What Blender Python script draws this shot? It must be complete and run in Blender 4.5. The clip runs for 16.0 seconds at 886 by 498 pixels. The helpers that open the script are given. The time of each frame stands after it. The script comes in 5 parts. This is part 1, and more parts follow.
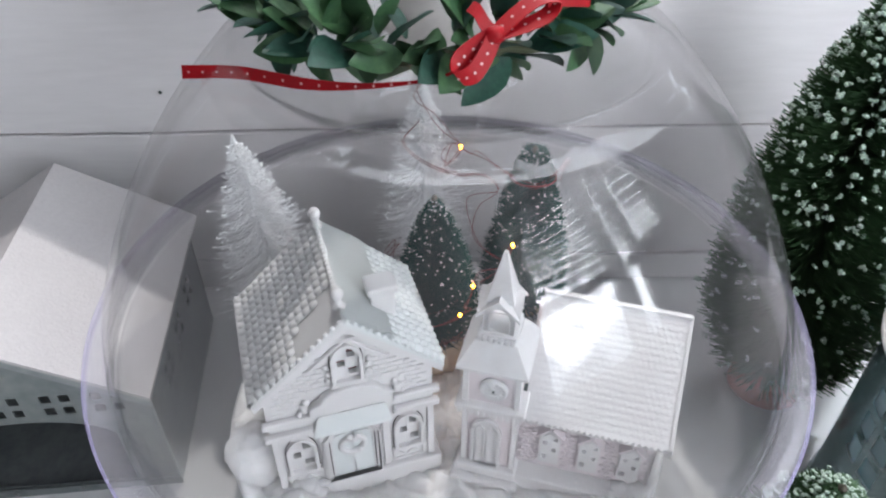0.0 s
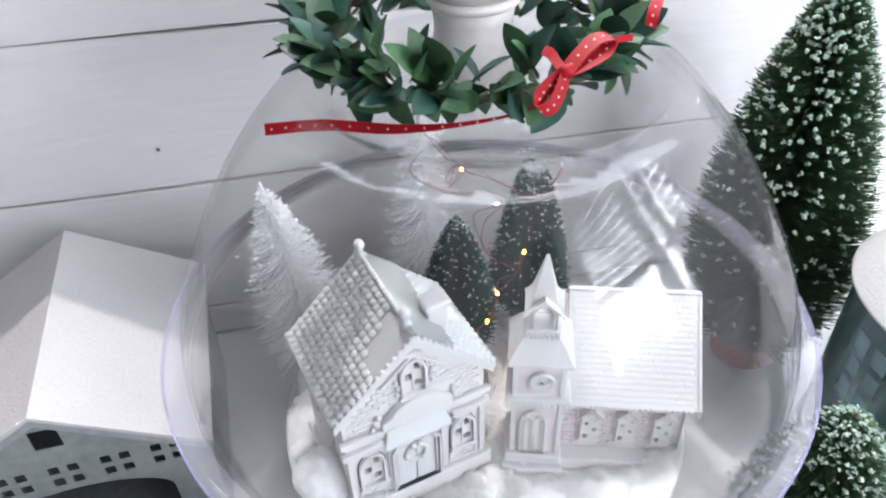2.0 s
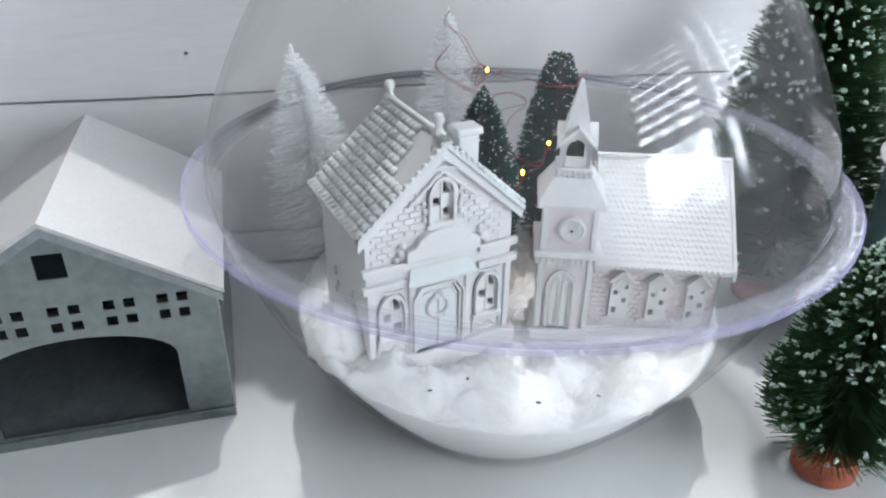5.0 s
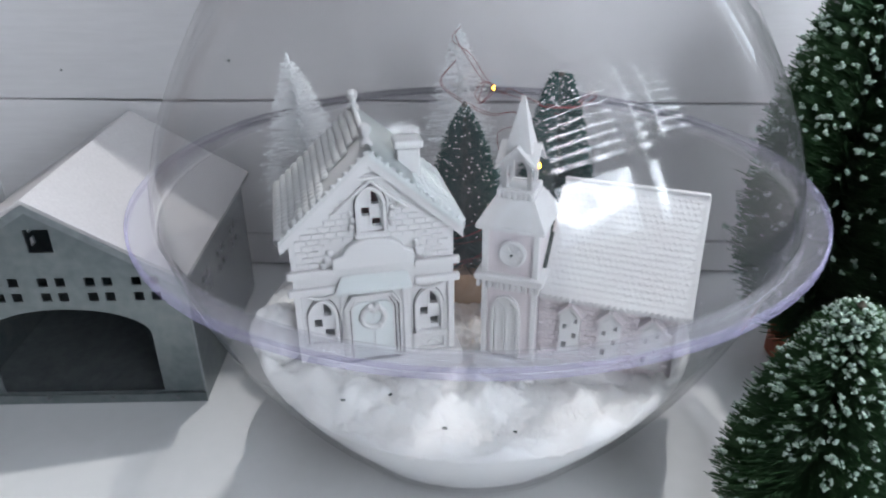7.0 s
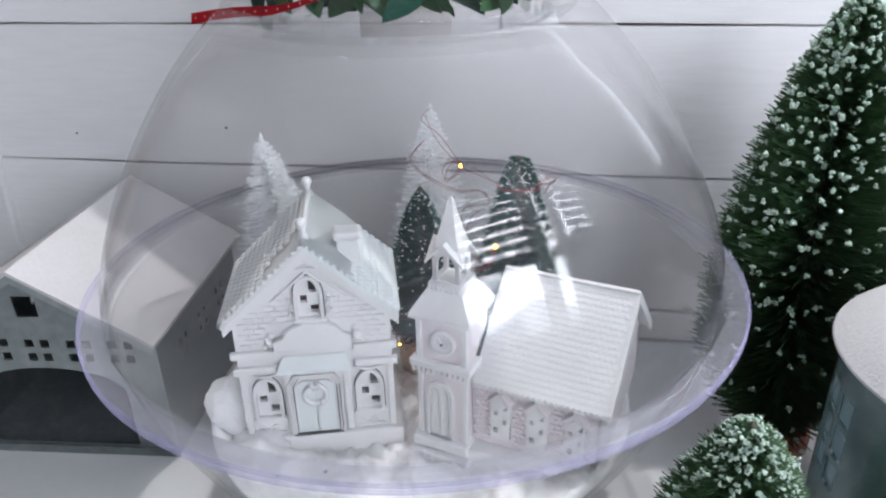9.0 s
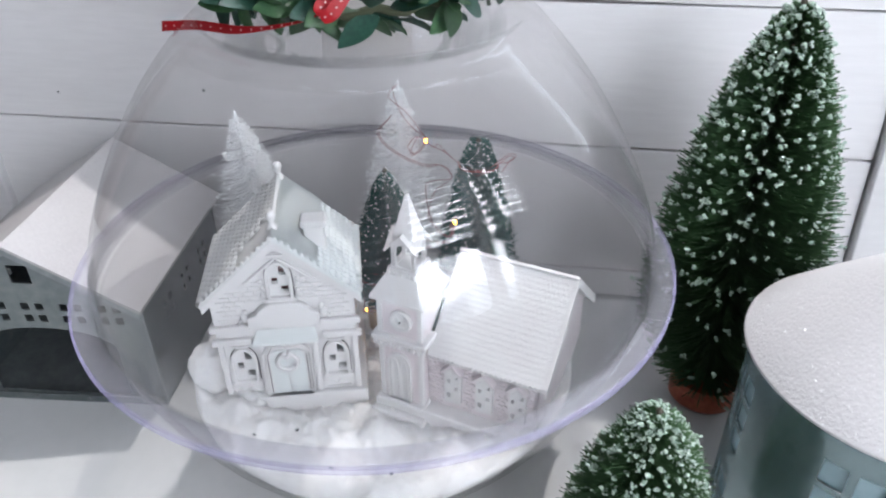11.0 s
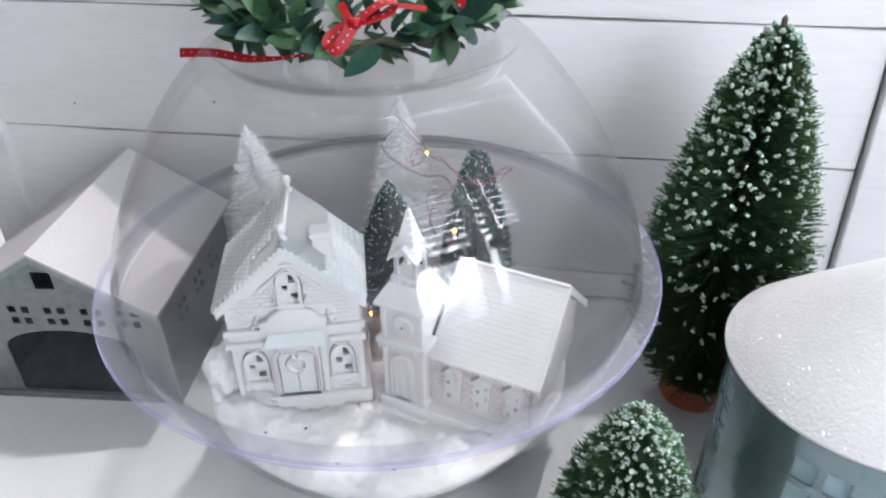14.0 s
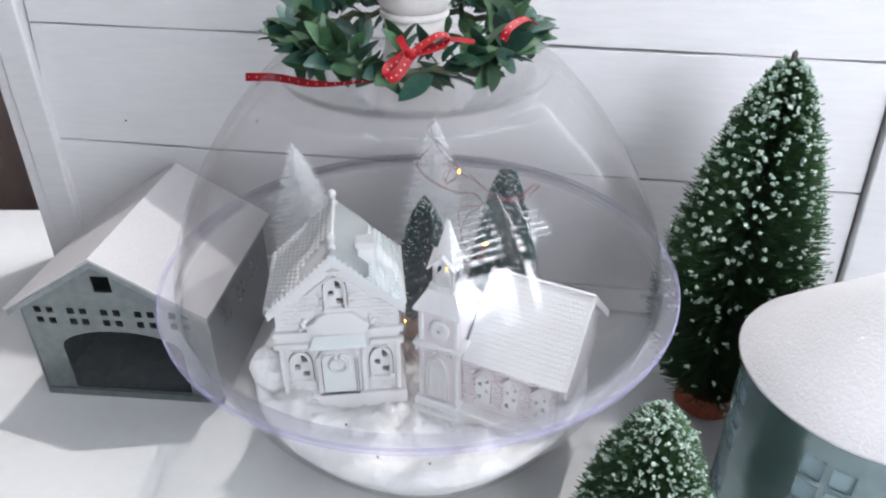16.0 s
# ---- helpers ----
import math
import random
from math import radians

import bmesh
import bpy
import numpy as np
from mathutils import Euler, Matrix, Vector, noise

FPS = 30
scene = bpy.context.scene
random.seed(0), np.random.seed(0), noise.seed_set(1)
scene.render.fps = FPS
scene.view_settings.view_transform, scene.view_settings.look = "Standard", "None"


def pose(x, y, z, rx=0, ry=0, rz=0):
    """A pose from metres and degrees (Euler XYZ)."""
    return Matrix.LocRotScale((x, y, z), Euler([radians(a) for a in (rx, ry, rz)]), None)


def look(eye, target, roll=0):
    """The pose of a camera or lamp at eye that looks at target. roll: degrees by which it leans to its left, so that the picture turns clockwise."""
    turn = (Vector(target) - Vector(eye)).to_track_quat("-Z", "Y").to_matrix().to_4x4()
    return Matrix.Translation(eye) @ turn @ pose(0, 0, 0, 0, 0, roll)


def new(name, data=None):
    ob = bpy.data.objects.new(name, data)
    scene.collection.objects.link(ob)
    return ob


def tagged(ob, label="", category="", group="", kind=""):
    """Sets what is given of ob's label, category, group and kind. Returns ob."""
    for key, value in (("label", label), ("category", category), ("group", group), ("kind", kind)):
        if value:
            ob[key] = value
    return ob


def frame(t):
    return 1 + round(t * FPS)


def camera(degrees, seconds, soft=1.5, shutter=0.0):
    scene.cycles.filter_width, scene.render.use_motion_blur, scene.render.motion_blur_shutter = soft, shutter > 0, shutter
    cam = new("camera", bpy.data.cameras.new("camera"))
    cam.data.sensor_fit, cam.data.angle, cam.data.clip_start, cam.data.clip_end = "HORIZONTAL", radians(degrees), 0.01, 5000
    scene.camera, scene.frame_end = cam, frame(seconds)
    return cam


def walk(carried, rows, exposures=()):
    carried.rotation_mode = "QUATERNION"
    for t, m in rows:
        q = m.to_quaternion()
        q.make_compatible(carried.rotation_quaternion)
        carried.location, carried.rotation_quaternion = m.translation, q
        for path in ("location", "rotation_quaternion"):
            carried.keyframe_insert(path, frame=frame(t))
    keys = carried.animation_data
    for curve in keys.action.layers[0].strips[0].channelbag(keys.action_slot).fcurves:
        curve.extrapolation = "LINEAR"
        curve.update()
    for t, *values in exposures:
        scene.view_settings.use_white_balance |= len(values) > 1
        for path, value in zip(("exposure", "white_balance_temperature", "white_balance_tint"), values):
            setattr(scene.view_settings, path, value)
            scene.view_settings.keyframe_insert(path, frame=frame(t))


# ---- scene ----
cam = camera(62.1, 16.0, soft=2.2)
METRES, EYE, TILT, LEAN, TURN = 0.56, 0.349, -40.0, 0.0, 0.0
ROWS = [
    (0.0, 0.0, 0.0, 0.0, 0.0, 0.0, 0.0),
    (0.5, -0.0014, -0.0192, 0.0335, -0.4, -1.01, 0.21),
    (1.0, -0.0116, -0.0444, 0.0574, -1.72, -0.83, 1.54),
    (1.5, -0.0456, -0.0588, 0.0452, -4.61, -0.14, 4.82),
    (2.0, -0.1006, -0.0501, 0.0035, -6.73, 1.04, 7.45),
    (2.5, -0.1304, -0.0632, -0.0288, -9.02, 0.91, 9.37),
    (3.0, -0.1674, -0.06, -0.0789, -10.96, 2.2, 10.43),
    (3.5, -0.1738, -0.054, -0.119, -11.9, 3.95, 10.76),
    (4.0, -0.1791, -0.038, -0.1711, -11.1, 6.44, 9.43),
    (6.5, -0.0231, -0.0003, -0.2235, 0.99, 12.32, -0.54),
    (7.0, 0.0303, -0.0025, -0.2217, 4.15, 12.4, -2.74),
    (7.5, 0.0786, -0.0076, -0.2149, 7.46, 12.39, -4.93),
    (8.0, 0.107, -0.005, -0.1978, 10.35, 12.75, -6.64),
    (8.5, 0.1154, -0.0049, -0.1855, 9.69, 13.74, -6.3),
    (9.0, 0.1307, -0.0289, -0.1659, 8.64, 13.46, -5.56),
    (11.5, 0.1707, -0.0965, -0.102, 7.84, 5.72, -6.22),
    (12.0, 0.1777, -0.0989, -0.0986, 7.77, 5.8, -6.36),
    (12.5, 0.1774, -0.0981, -0.1017, 7.88, 5.66, -6.27),
    (13.0, 0.1782, -0.0996, -0.0981, 7.87, 5.6, -6.1),
    (13.5, 0.1738, -0.1052, -0.0954, 7.86, 5.32, -6.2),
    (14.0, 0.1714, -0.1315, -0.0989, 8.16, 5.93, -6.03),
    (14.5, 0.159, -0.1627, -0.0995, 8.42, 6.53, -6.25),
    (15.0, 0.1624, -0.1976, -0.107, 8.43, 7.11, -6.41),
    (15.5, 0.1572, -0.1958, -0.1222, 8.52, 7.3, -6.64),
    (16.0, 0.1533, -0.1903, -0.1186, 8.56, 7.52, -6.99),
]
EXPOSURES = [(0.0, 0.05, 6500, 11), (0.5, 0.08, 6480, 11), (1.5, 0.49, 6450, 11), (3.0, 0.50, 6330, 8), (3.5, 0.51, 6270, 6), (4.5, 0.35, 6260, 6), (6.5, 0.03, 6230, 8), (7.0, -0.1, 6230, 9), (8.0, -0.1, 6300, 11), (9.0, 0.03, 6330, 11), (12.5, 0.15, 6430, 11), (16.0, 0.19, 6410, 11)]
walk(cam, [(t, pose(0, 0, EYE, TILT, LEAN, TURN) @ pose(METRES * x, METRES * y, METRES * z, 90 + pitch, roll, yaw)) for t, x, y, z, yaw, pitch, roll in ROWS], EXPOSURES)


# ---- light ----
SUN_TO = Vector((0.125, 0.37, 1.0)).normalized()          # towards the sun, behind and above the board
SUN_EL = math.asin(SUN_TO.z)
SUN_AZ = math.atan2(SUN_TO.x, SUN_TO.y)
world = bpy.data.worlds.new("world")
scene.world = world
world.use_nodes = True
wt = world.node_tree
sky = wt.nodes.new("ShaderNodeTexSky")
sky.sky_type, sky.sun_disc = "NISHITA", False
sky.sun_elevation, sky.sun_rotation = SUN_EL, SUN_AZ
wt.links.new(sky.outputs[0], wt.nodes["Background"].inputs[0])
wt.nodes["Background"].inputs[1].default_value = 0.08

sun_data = bpy.data.lights.new("sun", "SUN")
sun_data.energy, sun_data.angle, sun_data.color = 1.6, radians(1.2), (1.0, 0.96, 0.92)
sun = new("sun", sun_data)
sun.matrix_basis = look(tuple(SUN_TO * 8), (0, 0, 0))

# daylight in the opening of the window with the blinds
WIN_MID = Vector((0.7800, -0.4088, 0.0))
WIN_IN = Vector((-0.5736, 0.8192, 0.0))
WIN_ALONG = Vector((0.8192, 0.5736, 0.0))
day = bpy.data.lights.new("window_daylight", "AREA")
day.shape, day.size, day.size_y, day.energy, day.color = "RECTANGLE", 1.66, 0.90, 95.0, (0.895, 0.935, 1.0)
day_ob = new("window_daylight", day)
day_eye = WIN_MID - WIN_IN * 0.125 + Vector((0, 0, 0.7050))
day_ob.matrix_basis = look(tuple(day_eye), tuple(day_eye + WIN_IN))
# sky in the opening of the back window, over the top of the board
back = bpy.data.lights.new("back_window_daylight", "AREA")
back.shape, back.size, back.size_y, back.energy, back.color = "RECTANGLE", 1.42, 1.80, 48.0, (0.90, 0.94, 1.0)
back_ob = new("back_window_daylight", back)
back_ob.matrix_basis = look((0.325, 0.85, 1.225), (0.325, 0.0, 1.225))
day.use_nodes = True                                     # uneven daylight: noise patches from dim to bright
dn = day.node_tree
d_geo, d_tex, d_map = dn.nodes.new("ShaderNodeNewGeometry"), dn.nodes.new("ShaderNodeTexNoise"), dn.nodes.new("ShaderNodeMapRange")
d_tex.inputs["Scale"].default_value, d_tex.inputs["Detail"].default_value = 11.0, 4.0
d_map.inputs["From Min"].default_value, d_map.inputs["From Max"].default_value = 0.38, 0.62
d_map.inputs["To Min"].default_value, d_map.inputs["To Max"].default_value = 0.25, 1.45
dn.links.new(d_geo.outputs["Position"], d_tex.inputs["Vector"])
dn.links.new(d_tex.outputs["Fac"], d_map.inputs["Value"])
d_sep, d_low, d_mul = dn.nodes.new("ShaderNodeSeparateXYZ"), dn.nodes.new("ShaderNodeMapRange"), dn.nodes.new("ShaderNodeMath")
d_low.inputs["From Min"].default_value, d_low.inputs["From Max"].default_value = 0.36, 0.46      # weaker low down, full above
d_low.inputs["To Min"].default_value, d_low.inputs["To Max"].default_value = 0.18, 1.0
d_end, d_all = dn.nodes.new("ShaderNodeMapRange"), dn.nodes.new("ShaderNodeMath")
d_end.inputs["From Min"].default_value, d_end.inputs["From Max"].default_value = 0.40, 0.46        # end bay's light turned down by hand, to weaken its reflection
d_end.inputs["To Min"].default_value, d_end.inputs["To Max"].default_value = 0.05, 1.0
d_mul.operation = d_all.operation = "MULTIPLY"
dn.links.new(d_geo.outputs["Position"], d_sep.inputs[0])
dn.links.new(d_sep.outputs["Z"], d_low.inputs["Value"])
dn.links.new(d_map.outputs[0], d_mul.inputs[0]), dn.links.new(d_low.outputs[0], d_mul.inputs[1])
dn.links.new(d_sep.outputs["X"], d_end.inputs["Value"])
dn.links.new(d_mul.outputs[0], d_all.inputs[0]), dn.links.new(d_end.outputs[0], d_all.inputs[1])
dn.links.new(d_all.outputs[0], dn.nodes["Emission"].inputs["Strength"])


# ---- materials ----
def material(name, colour, rough=0.5, metal=0.0, second=None, scale=20.0, fine=300.0, amount=0.5, bump=0.0, bump_scale=200.0,
             stretch=(1, 1, 1), sheen=0.0, under=0.0, spread=0.0, translucent=0.0, sparkle=0.0, sparkle_scale=900.0, spec=0.5):
    """A painted, woven or metal surface with broad and fine variation, in metres."""
    m = bpy.data.materials.new(name)
    m.use_nodes = True
    nt = m.node_tree
    n, link = nt.nodes, nt.links.new
    b = n["Principled BSDF"]
    b.inputs["Roughness"].default_value, b.inputs["Metallic"].default_value = rough, metal
    b.inputs["Specular IOR Level"].default_value = spec
    if under:               # light that goes in and comes out some way off
        b.inputs["Subsurface Weight"].default_value, b.inputs["Subsurface Scale"].default_value = 1.0, under
        b.inputs["Subsurface Radius"].default_value = (1.0, 0.97, 0.95)
    if sheen:
        b.inputs["Sheen Weight"].default_value = sheen
    co = n.new("ShaderNodeTexCoord")
    mp = n.new("ShaderNodeMapping")
    mp.inputs["Scale"].default_value = stretch
    link(co.outputs["Object"], mp.inputs["Vector"])
    big, small = n.new("ShaderNodeTexNoise"), n.new("ShaderNodeTexNoise")
    for tex, s, d in ((big, scale, 4.0), (small, fine, 3.0)):
        tex.inputs["Scale"].default_value, tex.inputs["Detail"].default_value = s, d
        link(mp.outputs[0], tex.inputs["Vector"])
    mixed = n.new("ShaderNodeMath")
    mixed.operation = "MULTIPLY_ADD"
    link(small.outputs["Fac"], mixed.inputs[0])
    mixed.inputs[1].default_value = 0.5
    half = n.new("ShaderNodeMath")
    half.operation = "MULTIPLY"
    half.inputs[1].default_value = 0.5
    link(big.outputs["Fac"], half.inputs[0])
    link(half.outputs[0], mixed.inputs[2])
    ramp = n.new("ShaderNodeMapRange")
    ramp.inputs["From Min"].default_value, ramp.inputs["From Max"].default_value = 0.35, 0.65
    ramp.inputs["To Max"].default_value = amount
    link(mixed.outputs[0], ramp.inputs["Value"])
    mix = n.new("ShaderNodeMix")
    mix.data_type = "RGBA"
    second = second or tuple(c * 0.86 for c in colour)
    mix.inputs["A"].default_value, mix.inputs["B"].default_value = (*colour, 1), (*second, 1)
    link(ramp.outputs[0], mix.inputs["Factor"])
    out = mix.outputs["Result"]
    if spread:
        info, hsv, rng = n.new("ShaderNodeObjectInfo"), n.new("ShaderNodeHueSaturation"), n.new("ShaderNodeMapRange")
        rng.inputs["To Min"].default_value, rng.inputs["To Max"].default_value = 1 - spread, 1 + spread
        link(info.outputs["Random"], rng.inputs["Value"])
        link(rng.outputs[0], hsv.inputs["Value"])
        link(out, hsv.inputs["Color"])
        out = hsv.outputs[0]
    link(out, b.inputs["Base Color"])
    normal = None
    if bump:
        bt, bp = n.new("ShaderNodeTexNoise"), n.new("ShaderNodeBump")
        bt.inputs["Scale"].default_value, bt.inputs["Detail"].default_value = bump_scale, 4.0
        link(mp.outputs[0], bt.inputs["Vector"])
        link(bt.outputs["Fac"], bp.inputs["Height"])
        bp.inputs["Strength"].default_value, bp.inputs["Distance"].default_value = 0.6, bump
        link(bp.outputs[0], b.inputs["Normal"])
    surface = b.outputs[0]
    if translucent:
        tr, ms = n.new("ShaderNodeBsdfTranslucent"), n.new("ShaderNodeMixShader")
        link(out, tr.inputs["Color"])
        ms.inputs[0].default_value = translucent
        link(surface, ms.inputs[1]), link(tr.outputs[0], ms.inputs[2])
        surface = ms.outputs[0]
    if sparkle:
        vo = n.new("ShaderNodeTexVoronoi")
        vo.inputs["Scale"].default_value = sparkle_scale
        link(co.outputs["Object"], vo.inputs["Vector"])
        sep, gt, geo = n.new("ShaderNodeSeparateColor"), n.new("ShaderNodeMath"), n.new("ShaderNodeNewGeometry")
        link(vo.outputs["Color"], sep.inputs[0])
        gt.operation, gt.inputs[1].default_value = "GREATER_THAN", 1 - sparkle
        link(sep.outputs[0], gt.inputs[0])
        off, add, nrm = n.new("ShaderNodeVectorMath"), n.new("ShaderNodeVectorMath"), n.new("ShaderNodeVectorMath")
        off.operation, add.operation, nrm.operation = "SUBTRACT", "ADD", "NORMALIZE"
        link(vo.outputs["Color"], off.inputs[0])
        off.inputs[1].default_value = (0.5, 0.5, 0.5)
        wide = n.new("ShaderNodeVectorMath")
        wide.operation, wide.inputs["Scale"].default_value = "SCALE", 1.7
        link(off.outputs[0], wide.inputs[0])
        link(wide.outputs[0], add.inputs[0]), link(geo.outputs["Normal"], add.inputs[1])
        link(add.outputs[0], nrm.inputs[0])
        gl, ms = n.new("ShaderNodeBsdfGlossy"), n.new("ShaderNodeAddShader")
        gl.inputs["Roughness"].default_value = 0.22
        link(nrm.outputs[0], gl.inputs["Normal"])
        link(gt.outputs[0], gl.inputs["Color"]), link(surface, ms.inputs[0]), link(gl.outputs[0], ms.inputs[1])
        surface = ms.outputs[0]
    link(surface, n["Material Output"].inputs["Surface"])
    return m


def clear_plastic(name, tint, haze=0.02, gain=0.95, base=0.04, veil=(0.87, 0.86, 0.93)):
    """Thin clear sheet: see-through, with gloss that grows towards grazing views and a little pale haze."""
    m = bpy.data.materials.new(name)
    m.use_nodes = True
    n, link = m.node_tree.nodes, m.node_tree.links.new
    n.remove(n["Principled BSDF"])
    tr, gl, df = n.new("ShaderNodeBsdfTransparent"), n.new("ShaderNodeBsdfGlossy"), n.new("ShaderNodeBsdfDiffuse")
    tr.inputs["Color"].default_value = (*tint, 1)
    gl.inputs["Roughness"].default_value = 0.002
    df.inputs["Color"].default_value = (*veil, 1)
    lw, pw, mul = n.new("ShaderNodeLayerWeight"), n.new("ShaderNodeMath"), n.new("ShaderNodeMath")
    lw.inputs["Blend"].default_value = 0.5
    pw.operation, pw.inputs[1].default_value = "POWER", 6.0
    mul.operation, mul.inputs[1].default_value, mul.inputs[2].default_value = "MULTIPLY_ADD", gain, base
    link(lw.outputs["Facing"], pw.inputs[0]), link(pw.outputs[0], mul.inputs[0])
    hz, hm = n.new("ShaderNodeTexNoise"), n.new("ShaderNodeMath")
    hz.inputs["Scale"].default_value, hz.inputs["Detail"].default_value = 30.0, 6.0
    co = n.new("ShaderNodeTexCoord")
    link(co.outputs["Object"], hz.inputs["Vector"])
    hm.operation, hm.inputs[1].default_value, hm.inputs[2].default_value = "MULTIPLY_ADD", haze * 0.7, haze * 0.65
    link(hz.outputs["Fac"], hm.inputs[0])
    m1, m2 = n.new("ShaderNodeMixShader"), n.new("ShaderNodeMixShader")
    tl, both = n.new("ShaderNodeBsdfTranslucent"), n.new("ShaderNodeMixShader")
    tl.inputs["Color"].default_value = (*veil, 1)
    link(df.outputs[0], both.inputs[1]), link(tl.outputs[0], both.inputs[2])
    link(hm.outputs[0], m1.inputs[0]), link(tr.outputs[0], m1.inputs[1]), link(both.outputs[0], m1.inputs[2])
    link(mul.outputs[0], m2.inputs[0]), link(m1.outputs[0], m2.inputs[1]), link(gl.outputs[0], m2.inputs[2])
    link(m2.outputs[0], n["Material Output"].inputs["Surface"])
    return m


def glowing(name, colour, strength):
    m = bpy.data.materials.new(name)
    m.use_nodes = True
    b = m.node_tree.nodes["Principled BSDF"]
    b.inputs["Base Color"].default_value = (*colour, 1)
    b.inputs["Emission Color"].default_value, b.inputs["Emission Strength"].default_value = (*colour, 1), strength
    return m


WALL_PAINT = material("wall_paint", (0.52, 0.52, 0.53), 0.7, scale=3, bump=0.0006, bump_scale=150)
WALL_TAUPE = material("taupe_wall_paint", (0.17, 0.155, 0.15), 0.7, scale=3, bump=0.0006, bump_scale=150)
CEILING_PAINT = material("ceiling_paint", (0.74, 0.74, 0.75), 0.8, scale=2)
FLOOR_WOOD = material("floor_wood", (0.26, 0.16, 0.10), 0.45, second=(0.15, 0.09, 0.055), scale=6, fine=60, amount=1.0, stretch=(1, 8, 1), bump=0.0004)
TABLE_PAINT = material("table_paint", (0.62, 0.625, 0.625), 0.10, spec=1.0, second=(0.57, 0.58, 0.58), scale=9, fine=120, amount=0.6, bump=0.00006, bump_scale=90)
BOARD_PAINT = material("board_paint", (0.70, 0.685, 0.69), 0.5, second=(0.62, 0.605, 0.61), scale=14, fine=180, amount=0.8, stretch=(0.18, 1, 1.6), bump=0.0005, bump_scale=160, spread=0.03)
BOARD_BACK = material("board_back", (0.34, 0.24, 0.21), 0.8, scale=30)
FRAME_PAINT = material("frame_paint", (0.80, 0.80, 0.80), 0.4, scale=8)
SLAT_WHITE = material("slat_grey", (0.16, 0.16, 0.165), 0.5, scale=10)
CURTAIN = material("curtain_cloth", (0.74, 0.62, 0.58), 0.9, scale=8, fine=400, translucent=0.2, bump=0.0006, bump_scale=600)
DARK_WOOD = material("dark_wood", (0.02, 0.017, 0.016), 0.4, second=(0.012, 0.010, 0.010), scale=12, stretch=(1, 1, 6))
ZINC = material("galvanised_tin", (0.255, 0.280, 0.280), 0.30, 0.80, second=(0.16, 0.19, 0.20), scale=30, fine=160, amount=0.9, bump=0.0001, bump_scale=80)
LANTERN_TIN = material("blue_grey_tin", (0.52, 0.63, 0.64), 0.20, 0.78, second=(0.38, 0.50, 0.51), scale=30, fine=160, amount=0.9, bump=0.00008, bump_scale=60)
ZINC_EDGE = material("tin_edge", (0.36, 0.39, 0.40), 0.45, 0.8, second=(0.25, 0.28, 0.29), scale=60, fine=260, amount=0.9)
GLITTER_WHITE = material("white_glitter_paint", (0.66, 0.64, 0.645), 0.55, second=(0.60, 0.585, 0.59), scale=25, fine=500, amount=0.9, bump=0.0006, bump_scale=650, sparkle=0.008, sparkle_scale=2400)
BARN_ROOF = material("barn_roof_paint", (0.51, 0.495, 0.495), 0.55, second=(0.45, 0.435, 0.44), scale=25, fine=500, amount=0.9, bump=0.0006, bump_scale=650, sparkle=0.009, sparkle_scale=2400)
SHADED_TIN = material("shaded_tin", (0.10, 0.135, 0.145), 0.22, 0.8, second=(0.06, 0.09, 0.10), scale=30, fine=160, amount=0.9)
SCREW = material("screw_steel", (0.25, 0.26, 0.27), 0.35, 0.9)
CERAMIC = material("white_bisque", (0.71, 0.715, 0.71), 0.5, second=(0.65, 0.625, 0.625), scale=60, fine=700, amount=0.8, bump=0.0002, bump_scale=700)
CERAMIC_PINK = material("pale_pink_bisque", (0.71, 0.655, 0.67), 0.5, second=(0.64, 0.575, 0.59), scale=60, fine=700, amount=0.8, bump=0.0002, bump_scale=700)
CERAMIC_MINT = material("snow_glaze", (0.70, 0.735, 0.73), 0.5, second=(0.65, 0.69, 0.685), scale=70, fine=600, amount=0.8, bump=0.0003, bump_scale=300)
CERAMIC_TILE = material("tile_bisque", (0.66, 0.665, 0.66), 0.5, second=(0.57, 0.575, 0.57), scale=90, fine=800, amount=0.8, spread=0.06)
RED_GLAZE = material("faded_red_glaze", (0.62, 0.22, 0.24), 0.5, second=(0.70, 0.45, 0.45), scale=200, amount=1.0)
# near-black, for flat strips that paint the shade in gaps round frames
SLOT_SHADE = material("shaded_slot", (0.085, 0.075, 0.078), 0.8, scale=60)
CERAMIC_IN = material("red_clay_inside", (0.20, 0.055, 0.050), 0.8, scale=60)
COTTON = material("cotton_wool", (0.955, 0.930, 0.915), 0.95, second=(0.92, 0.895, 0.88), scale=70, fine=300, amount=0.8, bump=0.0008, bump_scale=260, sheen=0.3, translucent=0.03, under=0.020)
SPECK = material("dark_speck", (0.02, 0.035, 0.03), 0.6)
PINE = material("pine_bristle", (0.082, 0.170, 0.070), 0.6, second=(0.040, 0.095, 0.044), scale=40, amount=1.0, translucent=0.15)
PINE_DARK = material("dark_pine_bristle", (0.006, 0.076, 0.058), 0.6, second=(0.003, 0.036, 0.030), scale=60, amount=1.0, spec=0.15)
FROST = material("frost_lump", (0.47, 0.58, 0.50), 0.5, second=(0.28, 0.39, 0.31), scale=130, fine=1500, amount=0.9, bump=0.0006, bump_scale=1400, sparkle=0.06, sparkle_scale=1800)
FROST_FINE = material("frost_speck", (0.90, 0.93, 0.93), 0.4, scale=200, sparkle=0.1, sparkle_scale=2500)
WHITE_BRISTLE = material("white_bristle", (0.94, 0.945, 0.95), 0.35, second=(0.88, 0.89, 0.90), scale=90, amount=0.8, translucent=0.45, sparkle=0.06, sparkle_scale=2200)
